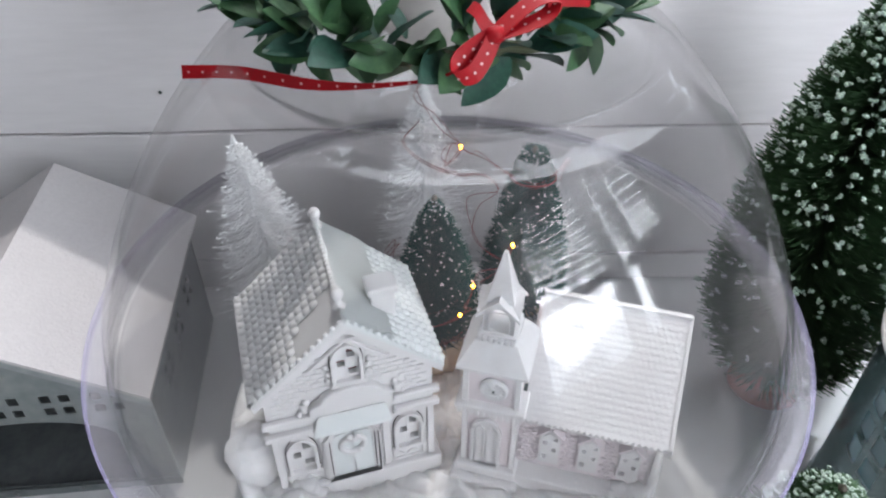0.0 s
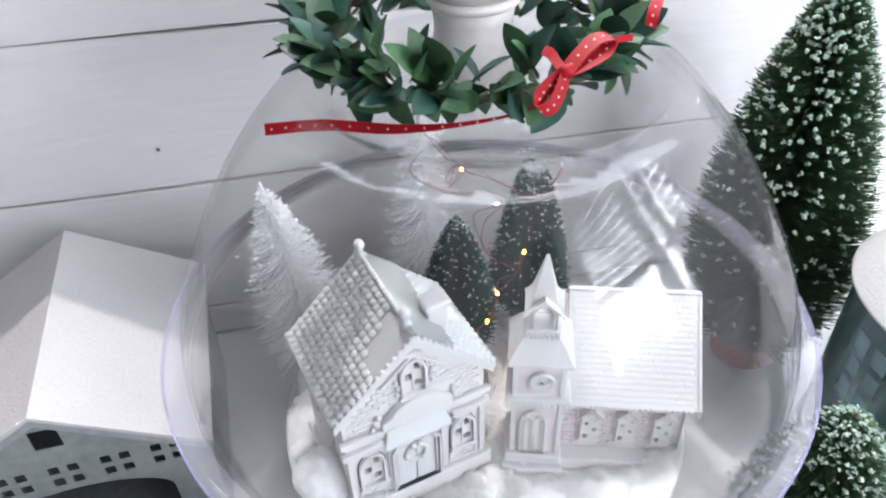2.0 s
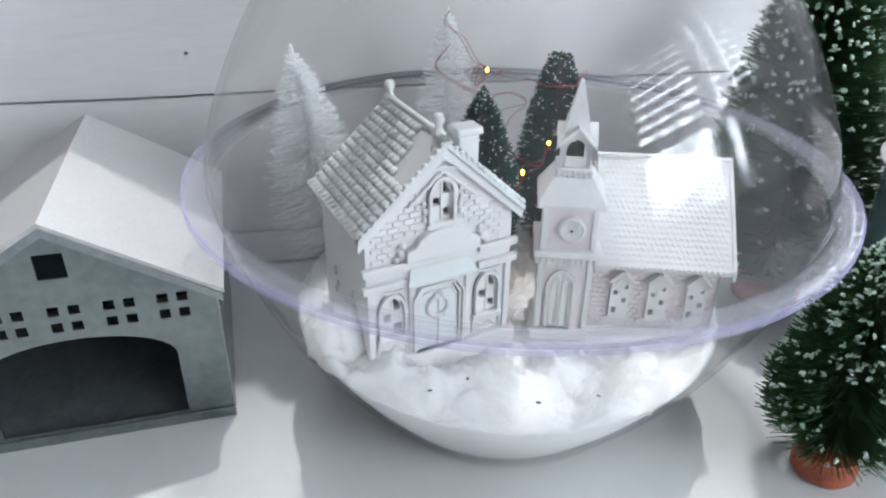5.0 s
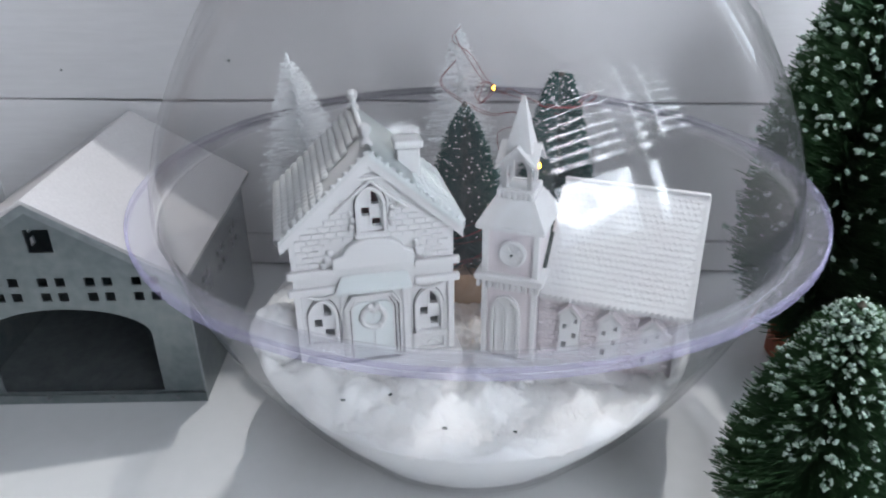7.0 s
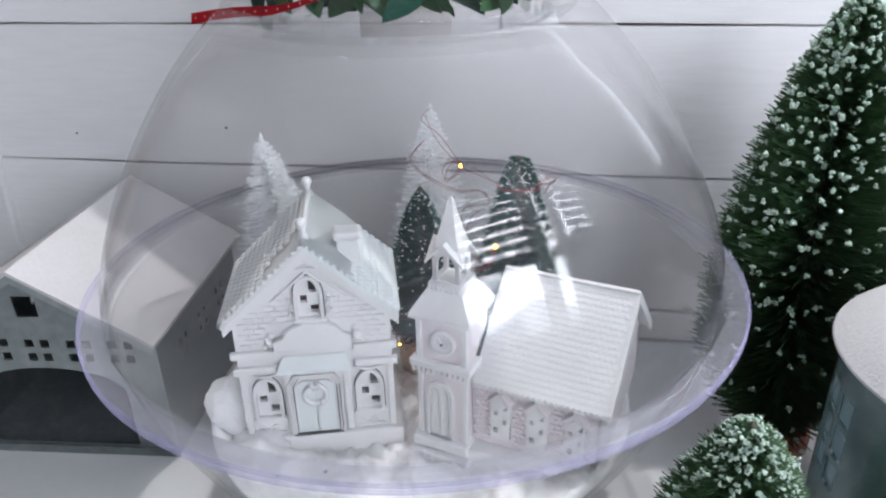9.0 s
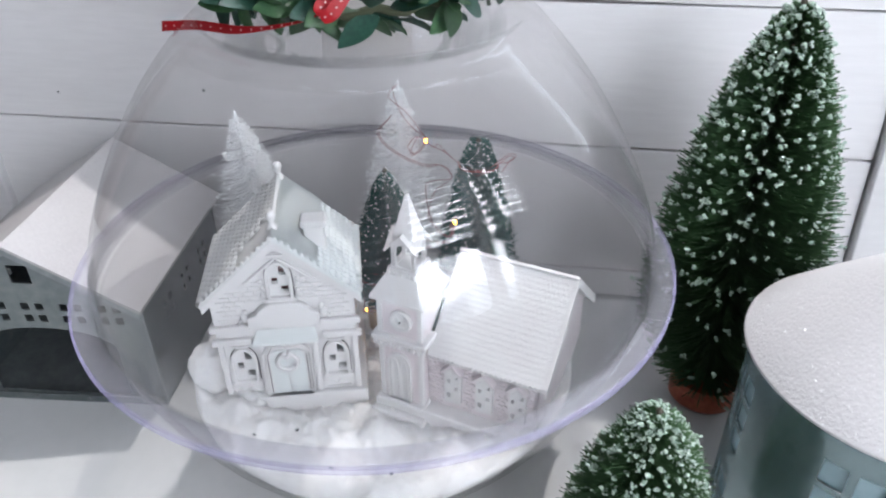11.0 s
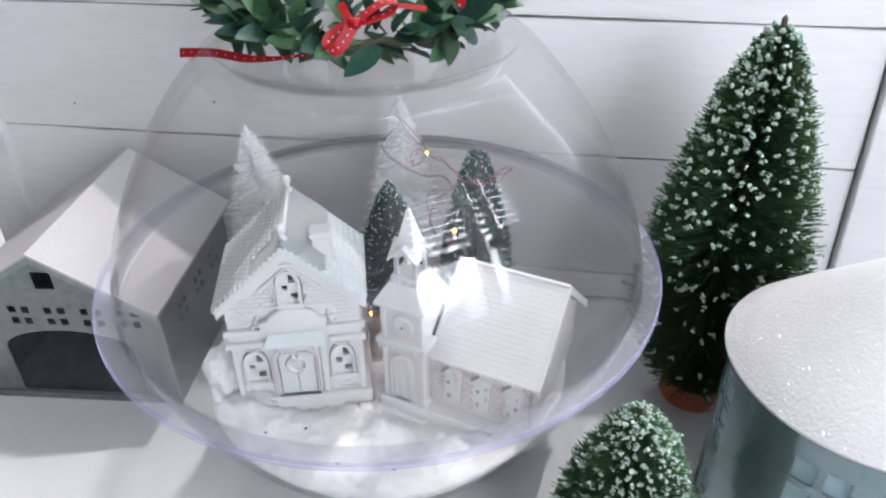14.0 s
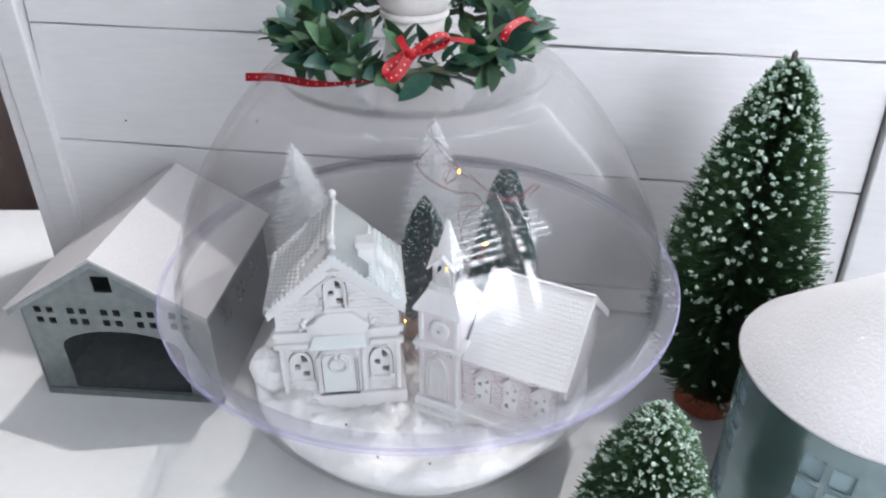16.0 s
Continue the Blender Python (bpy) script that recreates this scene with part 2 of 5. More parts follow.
RED_WOOD = material("red_stained_wood", (0.42, 0.115, 0.055), 0.45, second=(0.27, 0.06, 0.03), scale=40, fine=300, amount=1.0, bump=0.0002)
PALE_WOOD = material("pale_wood", (0.55, 0.42, 0.28), 0.6, second=(0.42, 0.30, 0.18), scale=60, fine=400, amount=1.0, bump=0.0002)
STEM = material("stem_wire", (0.10, 0.09, 0.07), 0.5, 0.6)
KNOB_PAINT = material("cream_painted_wood", (0.65, 0.615, 0.60), 0.4, second=(0.58, 0.55, 0.53), scale=25, fine=250, amount=0.8, bump=0.0001)
LEAF = material("box_leaf", (0.052, 0.122, 0.049), 0.45, second=(0.027, 0.076, 0.036), scale=60, fine=500, amount=1.0, spread=0.45, translucent=0.12, bump=0.0003, bump_scale=500)
LEAF_DARK = material("dark_box_leaf", (0.027, 0.090, 0.062), 0.45, second=(0.015, 0.050, 0.038), scale=60, fine=500, amount=1.0, spread=0.4, translucent=0.1, bump=0.0003, bump_scale=500)
TWIG = material("twig", (0.05, 0.06, 0.03), 0.8, scale=80)
RIBBON = material("red_ribbon", (0.36, 0.004, 0.010), 0.45, spec=0.25, second=(0.25, 0.003, 0.007), scale=80, fine=1500, amount=0.7, bump=0.0001, bump_scale=2500)
RIBBON_DOT = material("white_dot", (0.65, 0.40, 0.40), 0.5)
RED_WIRE = material("red_copper_wire", (0.28, 0.05, 0.05), 0.35, 0.6, scale=100)
LED = glowing("warm_led", (1.0, 0.36, 0.014), 62.0)
# haze raised to a pale veil that stands in for soft room reflections
PLASTIC = clear_plastic("clear_plastic", (1.0, 1.0, 1.0), 0.025, 0.80, 0.046)
PLASTIC_FOOT = clear_plastic("clear_plastic_foot", (1.0, 1.0, 1.0), 0.050, 0.10, 0.060, (0.93, 0.92, 0.98))
PLASTIC_IN = clear_plastic("clear_plastic_inside", (1.0, 1.0, 1.0), 0.010, 0.28, 0.014)
PLASTIC_RIM = clear_plastic("clear_plastic_rim", (0.99, 0.99, 1.0), 0.070, 0.06, 0.025, (0.94, 0.93, 1.0))
RIM_EDGE = clear_plastic("frosted_rim_edge", (0.97, 0.96, 1.0), 0.26, 0.10, 0.04, (0.70, 0.67, 0.98))
PANE = clear_plastic("window_pane", (0.97, 0.98, 0.98), 0.0)
VELLUM = material("frosted_acetate", (0.52, 0.68, 0.72), 0.2, second=(0.42, 0.58, 0.63), scale=60, amount=0.6, translucent=0.4)


# ---- building helpers ----
def thing(name, label, category, at=(0, 0, 0), turn=0.0, group="", kind="", m=None):
    ob = new(name)
    ob.empty_display_size = 0.01
    ob.matrix_basis = m if m is not None else pose(*at, 0, 0, turn)
    return tagged(ob, label, category, group, kind)


def part(name, bm, mat, parent, label="", smooth=False, kind=""):
    """One mesh object under a thing or a part, from a bmesh or a mesh."""
    if isinstance(bm, bmesh.types.BMesh):
        me = bpy.data.meshes.new(name)
        bmesh.ops.recalc_face_normals(bm, faces=bm.faces)
        bm.to_mesh(me)
        bm.free()
    else:
        me = bm
    if mat is not None and not me.materials:
        me.materials.append(mat)
    if smooth:
        for p in me.polygons:
            p.use_smooth = True
    ob = new(name, me)
    ob.parent = parent
    return tagged(ob, label, kind=kind)


def box(x0, x1, y0, y1, z0, z1, bevel=0.0, bm=None, segments=2):
    bm = bm or bmesh.new()
    vs = [bm.verts.new((x, y, z)) for z in (z0, z1) for y in (y0, y1) for x in (x0, x1)]
    fs = [bm.faces.new([vs[i] for i in f]) for f in ((0, 2, 3, 1), (4, 5, 7, 6), (0, 1, 5, 4), (2, 6, 7, 3), (0, 4, 6, 2), (1, 3, 7, 5))]
    if bevel:
        bmesh.ops.bevel(bm, geom=list({e for f in fs for e in f.edges}), offset=bevel, segments=segments, affect="EDGES", profile=0.5)
    return bm


def lathe(profile, n=64, closed=False):
    """A turned shape from (radius, height) pairs, bottom to top; closed: the profile is a loop."""
    verts, faces, k = [], [], len(profile)
    for r, z in profile:
        verts += [(r * math.cos(2 * math.pi * i / n), r * math.sin(2 * math.pi * i / n), z) for i in range(n)]
    for j in range(k if closed else k - 1):
        a, b = j * n, (j + 1) % k * n
        faces += [(a + i, a + (i + 1) % n, b + (i + 1) % n, b + i) for i in range(n)]
    if not closed:
        for j, flip in ((0, True), (k - 1, False)):
            if profile[j][0] > 1e-6:
                ring = [j * n + i for i in range(n)]
                faces.append(ring[::-1] if flip else ring)
    me = bpy.data.meshes.new("turned")
    me.from_pydata(verts, [], faces)
    bm = bmesh.new()
    bm.from_mesh(me)
    bpy.data.meshes.remove(me)
    bmesh.ops.remove_doubles(bm, verts=bm.verts, dist=1e-6)
    return bm


def crisp(profile, d=0.0003):
    """The closed profile with a pair of points close to each sharp corner, so that smooth shading keeps the corner."""
    out, k = [], len(profile)
    for i in range(k):
        a, b, c = (Vector(profile[(i + j) % k]) for j in (-1, 0, 1))
        if (b - a).angle(c - b, 0) > 0.45:
            for q in (a, c):
                e = q - b
                out.append(tuple(b + e.normalized() * min(d, e.length * 0.3)))
        else:
            out.append(tuple(b))
    return out


def plate(outlines, y0, y1, bevel=0.0):
    """A flat plate in x and z with holes, from y0 to y1: the first outline is the outside, the others are openings."""
    cu = bpy.data.curves.new("plate", "CURVE")
    cu.dimensions, cu.fill_mode, cu.extrude, cu.bevel_depth = "2D", "BOTH", (y1 - y0) / 2 - bevel, bevel
    cu.bevel_resolution = 1
    for pts in outlines:
        sp = cu.splines.new("POLY")
        sp.points.add(len(pts) - 1)
        for p, (x, z) in zip(sp.points, pts):
            p.co = (x, z, 0, 1)
        sp.use_cyclic_u = True
    ob = bpy.data.objects.new("plate", cu)
    me = bpy.data.meshes.new_from_object(ob)
    bpy.data.objects.remove(ob)
    bpy.data.curves.remove(cu)
    me.transform(Matrix(((1, 0, 0, 0), (0, 0, -1, (y0 + y1) / 2), (0, 1, 0, 0), (0, 0, 0, 1))))
    return me


def rect(x0, x1, z0, z1):
    return [(x0, z0), (x1, z0), (x1, z1), (x0, z1)]


def arch(x0, x1, z0, spring, top, n=14):
    """An opening with an arched head that rises from spring to top."""
    mid, half = (x0 + x1) / 2, (x1 - x0) / 2
    return [(x0, z0), (x1, z0)] + [(mid + half * math.cos(math.pi * i / n), spring + (top - spring) * math.sin(math.pi * i / n)) for i in range(n + 1)]


def smooth_path(points, steps=8):
    """A smooth curve through the points."""
    p = [Vector(q) for q in points]
    p = [p[0] * 2 - p[1]] + p + [p[-1] * 2 - p[-2]]
    out = []
    for i in range(1, len(p) - 2):
        for k in range(steps):
            u = k / steps
            out.append(0.5 * (2 * p[i] + (p[i + 1] - p[i - 1]) * u + (2 * p[i - 1] - 5 * p[i] + 4 * p[i + 1] - p[i + 2]) * u ** 2
                              + (3 * p[i] - p[i - 1] - 3 * p[i + 1] + p[i + 2]) * u ** 3))
    return out + [p[-2]]


def tube(path, r, n=6, closed=False):
    verts, faces, k = [], [], len(path)
    for i, p in enumerate(path):
        d = (path[(i + 1) % k if closed else min(i + 1, k - 1)] - path[(i - 1) % k if closed else max(i - 1, 0)]).normalized()
        a = d.cross(Vector((0.3, 0.2, 1)).normalized()).normalized()
        b = d.cross(a)
        verts += [p + r * (math.cos(2 * math.pi * j / n) * a + math.sin(2 * math.pi * j / n) * b) for j in range(n)]
    for i in range(k if closed else k - 1):
        s, t = i * n, (i + 1) % k * n
        faces += [(s + j, s + (j + 1) % n, t + (j + 1) % n, t + j) for j in range(n)]
    me = bpy.data.meshes.new("tube")
    me.from_pydata(verts, [], faces)
    return me


def joined(verts, faces, name="joined"):
    me = bpy.data.meshes.new(name)
    me.from_pydata(verts, [], faces)
    return me


def lump(radius, seed, rough=0.35, squash=(1, 1, 1), detail=3, freq=2.2):
    """A rounded lump with an uneven surface."""
    bm = bmesh.new()
    bmesh.ops.create_icosphere(bm, subdivisions=detail, radius=1)
    for v in bm.verts:
        q = v.co * freq + Vector((seed * 7.3, seed * 3.1, seed * 1.7))
        v.co *= 1 + rough * noise.fractal(q, 0.9, 2.0, 4)
        v.co = Vector([c * s * radius for c, s in zip(v.co, squash)])
    return bm


ICO = bmesh.new()
bmesh.ops.create_icosphere(ICO, subdivisions=1, radius=1)
ICO_V = np.array([v.co[:] for v in ICO.verts])
ICO.verts.index_update()
ICO_F = np.array([[v.index for v in f.verts] for f in ICO.faces])
ICO.free()


def blobs(points, radii, rng):
    """Many small uneven lumps as one mesh."""
    v, f = [], []
    for i, (p, r) in enumerate(zip(points, radii)):
        v.append(np.asarray(p) + ICO_V * r * rng.uniform(0.65, 1.25, (len(ICO_V), 1)) * rng.uniform(0.75, 1.25, 3))
        f.append(ICO_F + i * len(ICO_V))
    return joined(np.concatenate(v).tolist(), np.concatenate(f).tolist(), "frost")


def bristles(starts, ends, r0, r1):
    """Thin three-sided hairs as one mesh."""
    s, e = np.asarray(starts), np.asarray(ends)
    d = e - s
    d /= np.linalg.norm(d, axis=1)[:, None]
    a = np.cross(d, [0.31, 0.17, 0.93])
    a /= np.linalg.norm(a, axis=1)[:, None]
    b = np.cross(d, a)
    ring = [np.cos(2.0944 * k) * a + np.sin(2.0944 * k) * b for k in range(3)]
    v = np.stack([s + r0 * q for q in ring] + [e + r1 * q for q in ring], 1).reshape(-1, 3)
    base = (np.arange(len(s)) * 6)[:, None]
    f = np.concatenate([base + np.array(q) for q in ((0, 1, 4, 3), (1, 2, 5, 4), (2, 0, 3, 5))])
    return joined(v.tolist(), f.tolist(), "bristles")


# ---- the room ----
FLOOR_Z, CEIL_Z = -0.75, 2.25


def wall(name, p0, p1, mat, openings=(), thick=0.12):
    """A wall from p0 to p1 with its inner face on that line; openings are (from, to, low, high) along it."""
    p0, p1 = Vector((*p0, 0)), Vector((*p1, 0))
    long = (p1 - p0).length
    outlines = [rect(0, long, FLOOR_Z, CEIL_Z)] + [rect(*o) for o in openings]
    me = plate(outlines, 0.0, thick)
    me.materials.append(mat)
    ob = new(name, me)
    ob.matrix_basis = Matrix.Translation(p0) @ Matrix.Rotation(math.atan2(p1.y - p0.y, p1.x - p0.x), 4, "Z")
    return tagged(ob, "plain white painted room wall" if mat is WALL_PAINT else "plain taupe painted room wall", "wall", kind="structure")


# corners of the room, clockwise from above, so that each wall's outside lies to its left
A0, A1 = (-1.0951, -1.7217), (1.8540, 0.3432)
B1, C1, D1 = (1.8540, 0.74), (-1.70, 0.74), (-1.70, -1.7217)
WIN1, WIN3 = (0.955, 2.125, 0.262, 1.1473), (0.500, 0.930, 0.610, 1.1473)      # along the slanting wall
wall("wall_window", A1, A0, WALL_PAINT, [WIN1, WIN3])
wall("wall_right", B1, A1, WALL_PAINT)
WIN2 = (1.30, 2.75, 0.30, 2.15)
wall("wall_back", C1, B1, WALL_PAINT, [WIN2])
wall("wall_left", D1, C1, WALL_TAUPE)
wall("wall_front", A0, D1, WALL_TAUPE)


def slab(name, z0, z1, mat, label, category):
    bm = bmesh.new()
    pts = (A0, A1, B1, C1, D1)
    low = [bm.verts.new((x, y, z0)) for x, y in pts]
    top = [bm.verts.new((x, y, z1)) for x, y in pts]
    bm.faces.new(low[::-1]), bm.faces.new(top)
    for i in range(5):
        j = (i + 1) % 5
        bm.faces.new((low[i], low[j], top[j], top[i]))
    ob = part(name, bm, mat, None, label, kind="structure")
    return tagged(ob, category=category)


slab("floor", FLOOR_Z - 0.1, FLOOR_Z, FLOOR_WOOD, "dark brown wooden floor under the table", "floor")
slab("ceiling", CEIL_Z, CEIL_Z + 0.1, CEILING_PAINT, "plain white painted ceiling", "ceiling")


def window(name, at, angle, width, low, high, posts, bars, label, upright=True):
    """A white window: outer frame, posts, glazing bars and panes, in the middle of its wall."""
    w = thing(name, label, "window", (*at, 0), angle, kind="structure")
    f = 0.03
    me = plate([rect(0, width, low, high), rect(f, width - f, low + f, high - f)], 0.03, 0.09)
    part("window_frame", me, FRAME_PAINT, w)
    edges = [f] + [q for p, half in posts for q in (p - half, p + half)] + [width - f]
    for p, half in posts:
        part("post", box(p - half, p + half, 0.02, 0.10, low + f, high - f, 0.004), FRAME_PAINT, w)
    for x0, x1 in zip(edges[::2], edges[1::2]):
        for z in bars:
            part("glazing_bar", box(x0, x1, 0.045, 0.075, z - 0.014, z + 0.014, 0.003), FRAME_PAINT, w)
        mid = (x0 + x1) / 2
        if upright:
            part("glazing_bar", box(mid - 0.012, mid + 0.012, 0.047, 0.073, low + f, high - f, 0.003), FRAME_PAINT, w)
        pane = part("pane", box(x0, x1, 0.058, 0.062, low + f, high - f), PANE, w)
        pane.visible_shadow = False
    part("window_sill", box(-0.04, width + 0.04, -0.06, 0.06, low - 0.025, low - 0.001, 0.006), FRAME_PAINT, w)
    return w


ANG1 = math.degrees(math.atan2(A0[1] - A1[1], A0[0] - A1[0]))
dir1 = (Vector((*A0, 0)) - Vector((*A1, 0))).normalized()
o1 = Vector((*A1, 0)) + dir1 * WIN1[0]
window_1 = window("window_1", (o1.x, o1.y), ANG1, WIN1[1] - WIN1[0], WIN1[2], WIN1[3], ((0.2025, 0.0575), (0.8150, 0.0700)), (), "white framed daylight window with a raised blind", False)
o3 = Vector((*A1, 0)) + dir1 * WIN3[0]
window_3 = window("window_3", (o3.x, o3.y), ANG1, WIN3[1] - WIN3[0], WIN3[2], WIN3[3], (), (), "small high white framed window with a blind", False)
window_2 = window("window_2", (C1[0] + WIN2[0], 0.74), 0.0, WIN2[1] - WIN2[0], WIN2[2], WIN2[3], ((1.20, 0.036),), (), "white framed window behind the shiplap board", False)

# the blinds hang in the upper part of the window
for at, x0, x1 in ((o1, 0.032, 0.1440), (o1, 0.2610, 0.7440), (o1, 0.8860, 1.1380), (o3, 0.032, 0.3980)):
    blind = thing("window_blind", "grey slatted blind, half raised, in the window", "blind", (at.x, at.y, 0), ANG1, group="window blinds")
    part("head_rail", box(x0, x1, -0.026, 0.024, 1.1043, 1.1223, 0.003), SLAT_WHITE, blind)
    sm = box(x0 + 0.003, x1 - 0.003, -0.0240, 0.0240, -0.0014, 0.0014)
    first = part("slat", sm, SLAT_WHITE, blind)
    first.matrix_basis = pose(0, -0.001, 0.6480)
    for i in range(1, 10):
        s = first.copy()
        scene.collection.objects.link(s)
        s.matrix_basis = pose(0, -0.001, 0.6480 + i * 0.0480)
    part("bottom_rail", box(x0 + 0.003, x1 - 0.003, -0.020, 0.016, 0.5620, 0.6020, 0.003), SLAT_WHITE, blind)

# brown curtain beside the back window, seen past the end of the board
cur = bmesh.new()
cols = []
for i in range(61):
    x = -1.45 + i * 0.0155
    y = 0.675 + 0.022 * math.sin(i * 0.9) + 0.008 * math.sin(i * 2.3)
    cols.append([cur.verts.new((x, y, z)) for z in (-0.72, 0.5, 1.75)])
for p, q in zip(cols, cols[1:]):
    for k in range(2):
        cur.faces.new((p[k], q[k], q[k + 1], p[k + 1]))
bmesh.ops.solidify(cur, geom=list(cur.faces), thickness=0.003)
curtain = part("curtain", cur, CURTAIN, None, "long brown curtain hanging in folds", smooth=True)
tagged(curtain, category="curtain")

# dark cabinet past the end of the table
cab = thing("cabinet", "black wooden cabinet standing by the wall", "cabinet", (0, 0, 0))
part("body", box(0.72, 1.60, 0.34, 0.70, FLOOR_Z, 0.16, 0.006), DARK_WOOD, cab)
part("top", box(0.70, 1.62, 0.32, 0.71, 0.162, 0.19, 0.004), DARK_WOOD, cab)

# ---- the table ----
table = thing("table", "white painted wooden table with a smooth glossy top", "table", (0.575, 0.632, 0), 10.0)
part("tabletop", box(-1.75, 0, -0.92, 0, -0.03, 0, 0.003), TABLE_PAINT, table)
part("apron", box(-1.69, -0.06, -0.86, -0.06, -0.12, -0.031, 0.003), TABLE_PAINT, table)
for lx in (-1.68, -0.14):
    for ly in (-0.85, -0.13):
        part("leg", box(lx, lx + 0.07, ly, ly + 0.07, FLOOR_Z, -0.121, 0.006), TABLE_PAINT, table)

# ---- the shiplap board, leaning back a little ----
board = thing("shiplap_board", "white painted shiplap board of wide planks, leaning behind the village", "backdrop board",
              m=pose(0, 0.3766, 0.0, -5.28, 0, 1.55))
JOINTS = (0.002, 0.0245, 0.1190, 0.2135, 0.3080, 0.4025, 0.4700)
rng = random.Random(4)
for z0, z1 in zip(JOINTS, JOINTS[1:]):
    bm = box(-0.3452, 0.2912, 0.0, 0.011, z0 + 0.0007, z1 - 0.0007)
    bmesh.ops.subdivide_edges(bm, edges=[e for e in bm.edges if abs(e.verts[0].co.x - e.verts[1].co.x) > 0.1], cuts=40, use_grid_fill=True)
    for v in bm.verts:
        wob = noise.noise(Vector((v.co.x * 9, z0 * 40, v.co.z * 2)))
        v.co.z += 0.0010 * wob * (1 if v.co.z > (z0 + z1) / 2 else -1)
        if v.co.y < 0.001:
            v.co.y += 0.0006 * noise.noise(Vector((v.co.x * 5, z0 * 30, v.co.z * 14)))
    bmesh.ops.bevel(bm, geom=[e for e in bm.edges if e.calc_face_angle(0) > 1.0], offset=0.0006, segments=1, affect="EDGES")
    part("plank", bm, BOARD_PAINT, board)
part("backing", box(-0.366, 0.326, 0.0115, 0.0165, 0.002, 0.468), BOARD_BACK, board, "bare brown backing board")
part("post", box(0.2930, 0.3280, -0.007, 0.0114, 0.002, 0.472, 0.0015), BOARD_PAINT, board)
part("post", box(-0.0262, 0, -0.007, 0.0114, 0, 0.468, 0.0015), BOARD_PAINT, board).matrix_basis = pose(-0.3335, 0, 0.003, 0, -4.0, 0)
part("post_edge", box(-0.0400, -0.0265, -0.002, 0.0114, 0, 0.468, 0.0015), BOARD_PAINT, board).matrix_basis = pose(-0.3335, 0, 0.003, 0, -4.0, 0)
part("nail_hole", lathe([(0.0, 0.0), (0.0011, 0.0002), (0.0009, 0.0008), (0, 0.0009)], 8), SPECK, board).matrix_basis = pose(-0.1635, -0.0004, 0.1450, 90)
part("nail_hole", lathe([(0.0, 0.0), (0.0008, 0.0002), (0.0006, 0.0006), (0, 0.0007)], 8), SPECK, board).matrix_basis = pose(-0.2770, -0.0004, 0.1385, 90)

# ---- the plastic globe: two clear bowls, rim to rim ----
GX, GY, RIM_Z = 0.0020, 0.2330, 0.129
WALL = 0.0020
LOWER = [(0.0735, 0.0065), (0.0790, 0.0135), (0.0905, 0.0280), (0.1020, 0.0445), (0.1125, 0.0620), (0.1212, 0.0795), (0.1285, 0.0965), (0.1340, 0.1125), (0.1372, 0.1258)]
UPPER = [(0.0765, 0.0040), (0.0795, 0.0068), (0.0948, 0.0238), (0.1071, 0.0406), (0.1173, 0.0574), (0.1258, 0.0741), (0.1327, 0.0909), (0.1372, 0.1077), (0.1388, 0.1212)]


def bowl_profile(curve, foot, recess):
    """Outside and inside of a bowl that stands on a foot ring round a recessed base: (radius, height) as a closed loop."""
    side = [(p.x, p.y) for p in smooth_path([(r, z, 0) for r, z in curve], 5)]
    out = [(0.0005, recess), (foot - 0.0095, recess), (foot - 0.0062, recess - 0.0008), (foot - 0.0042, recess - 0.0030), (foot - 0.0034, 0.0007), (foot - 0.0026, 0.0),
           (foot - 0.0006, 0.0), (foot, 0.0007), (foot + 0.0010, 0.0020)]
    inner = [(r - WALL, z + 0.0005) for r, z in side[::-1] if r - WALL > foot - 0.004 and z + 0.0005 > recess + 0.0016]
    inner += [(foot - 0.0060, recess + 0.0021), (0.0005, recess + 0.0020)]
    return crisp(out + side + inner)


lower_bowl = thing("lower_bowl", "clear plastic bowl filled with cotton snow on the table", "bowl", (GX, GY, 0.0))
upper_bowl = thing("upper_bowl", "clear plastic bowl turned over as a dome lid", "bowl", m=pose(GX, GY, 0.2510, 180))
for b, curve, foot, recess, top in ((lower_bowl, LOWER, 0.0700, 0.0036, 0.1286), (upper_bowl, UPPER, 0.0730, 0.0062, 0.1218)):
    bm = lathe(bowl_profile(curve, foot, recess), 160, True)
    bmesh.ops.recalc_face_normals(bm, faces=bm.faces)
    for f in bm.faces:
        c = f.calc_center_median()
        f.material_index = 1 if f.normal.x * c.x + f.normal.y * c.y < 0 and c.z > recess + 0.003 else 0
        if foot - 0.012 < math.hypot(c.x, c.y) < foot + 0.0030 and c.z < recess + 0.0030:
            f.material_index = 2
    shell = part("bowl_wall", bm, PLASTIC, b, smooth=True)
    shell.data.materials.append(PLASTIC_IN), shell.data.materials.append(PLASTIC_FOOT)
    r0 = curve[-1][0] + 0.0006
    loop = [(r0, top - 0.0019), (0.1479, top - 0.0019), (0.1487, top - 0.0016), (0.1490, top - 0.0010), (0.1487, top - 0.0003), (0.1479, top), (r0, top)]
    bm = lathe(crisp(loop, 0.0002), 160, True)
    for f in bm.faces:
        c = f.calc_center_median()
        f.material_index = 1 if math.hypot(c.x, c.y) > 0.1478 else 0
    part("rim", bm, PLASTIC_RIM, b, "lilac-tinted clear plastic rim", smooth=True).data.materials.append(RIM_EDGE)


# ---- cotton snow inside ----
def bowl_radius(z):
    return float(np.interp(z, [q[1] for q in LOWER], [q[0] for q in LOWER])) - WALL - 0.0006


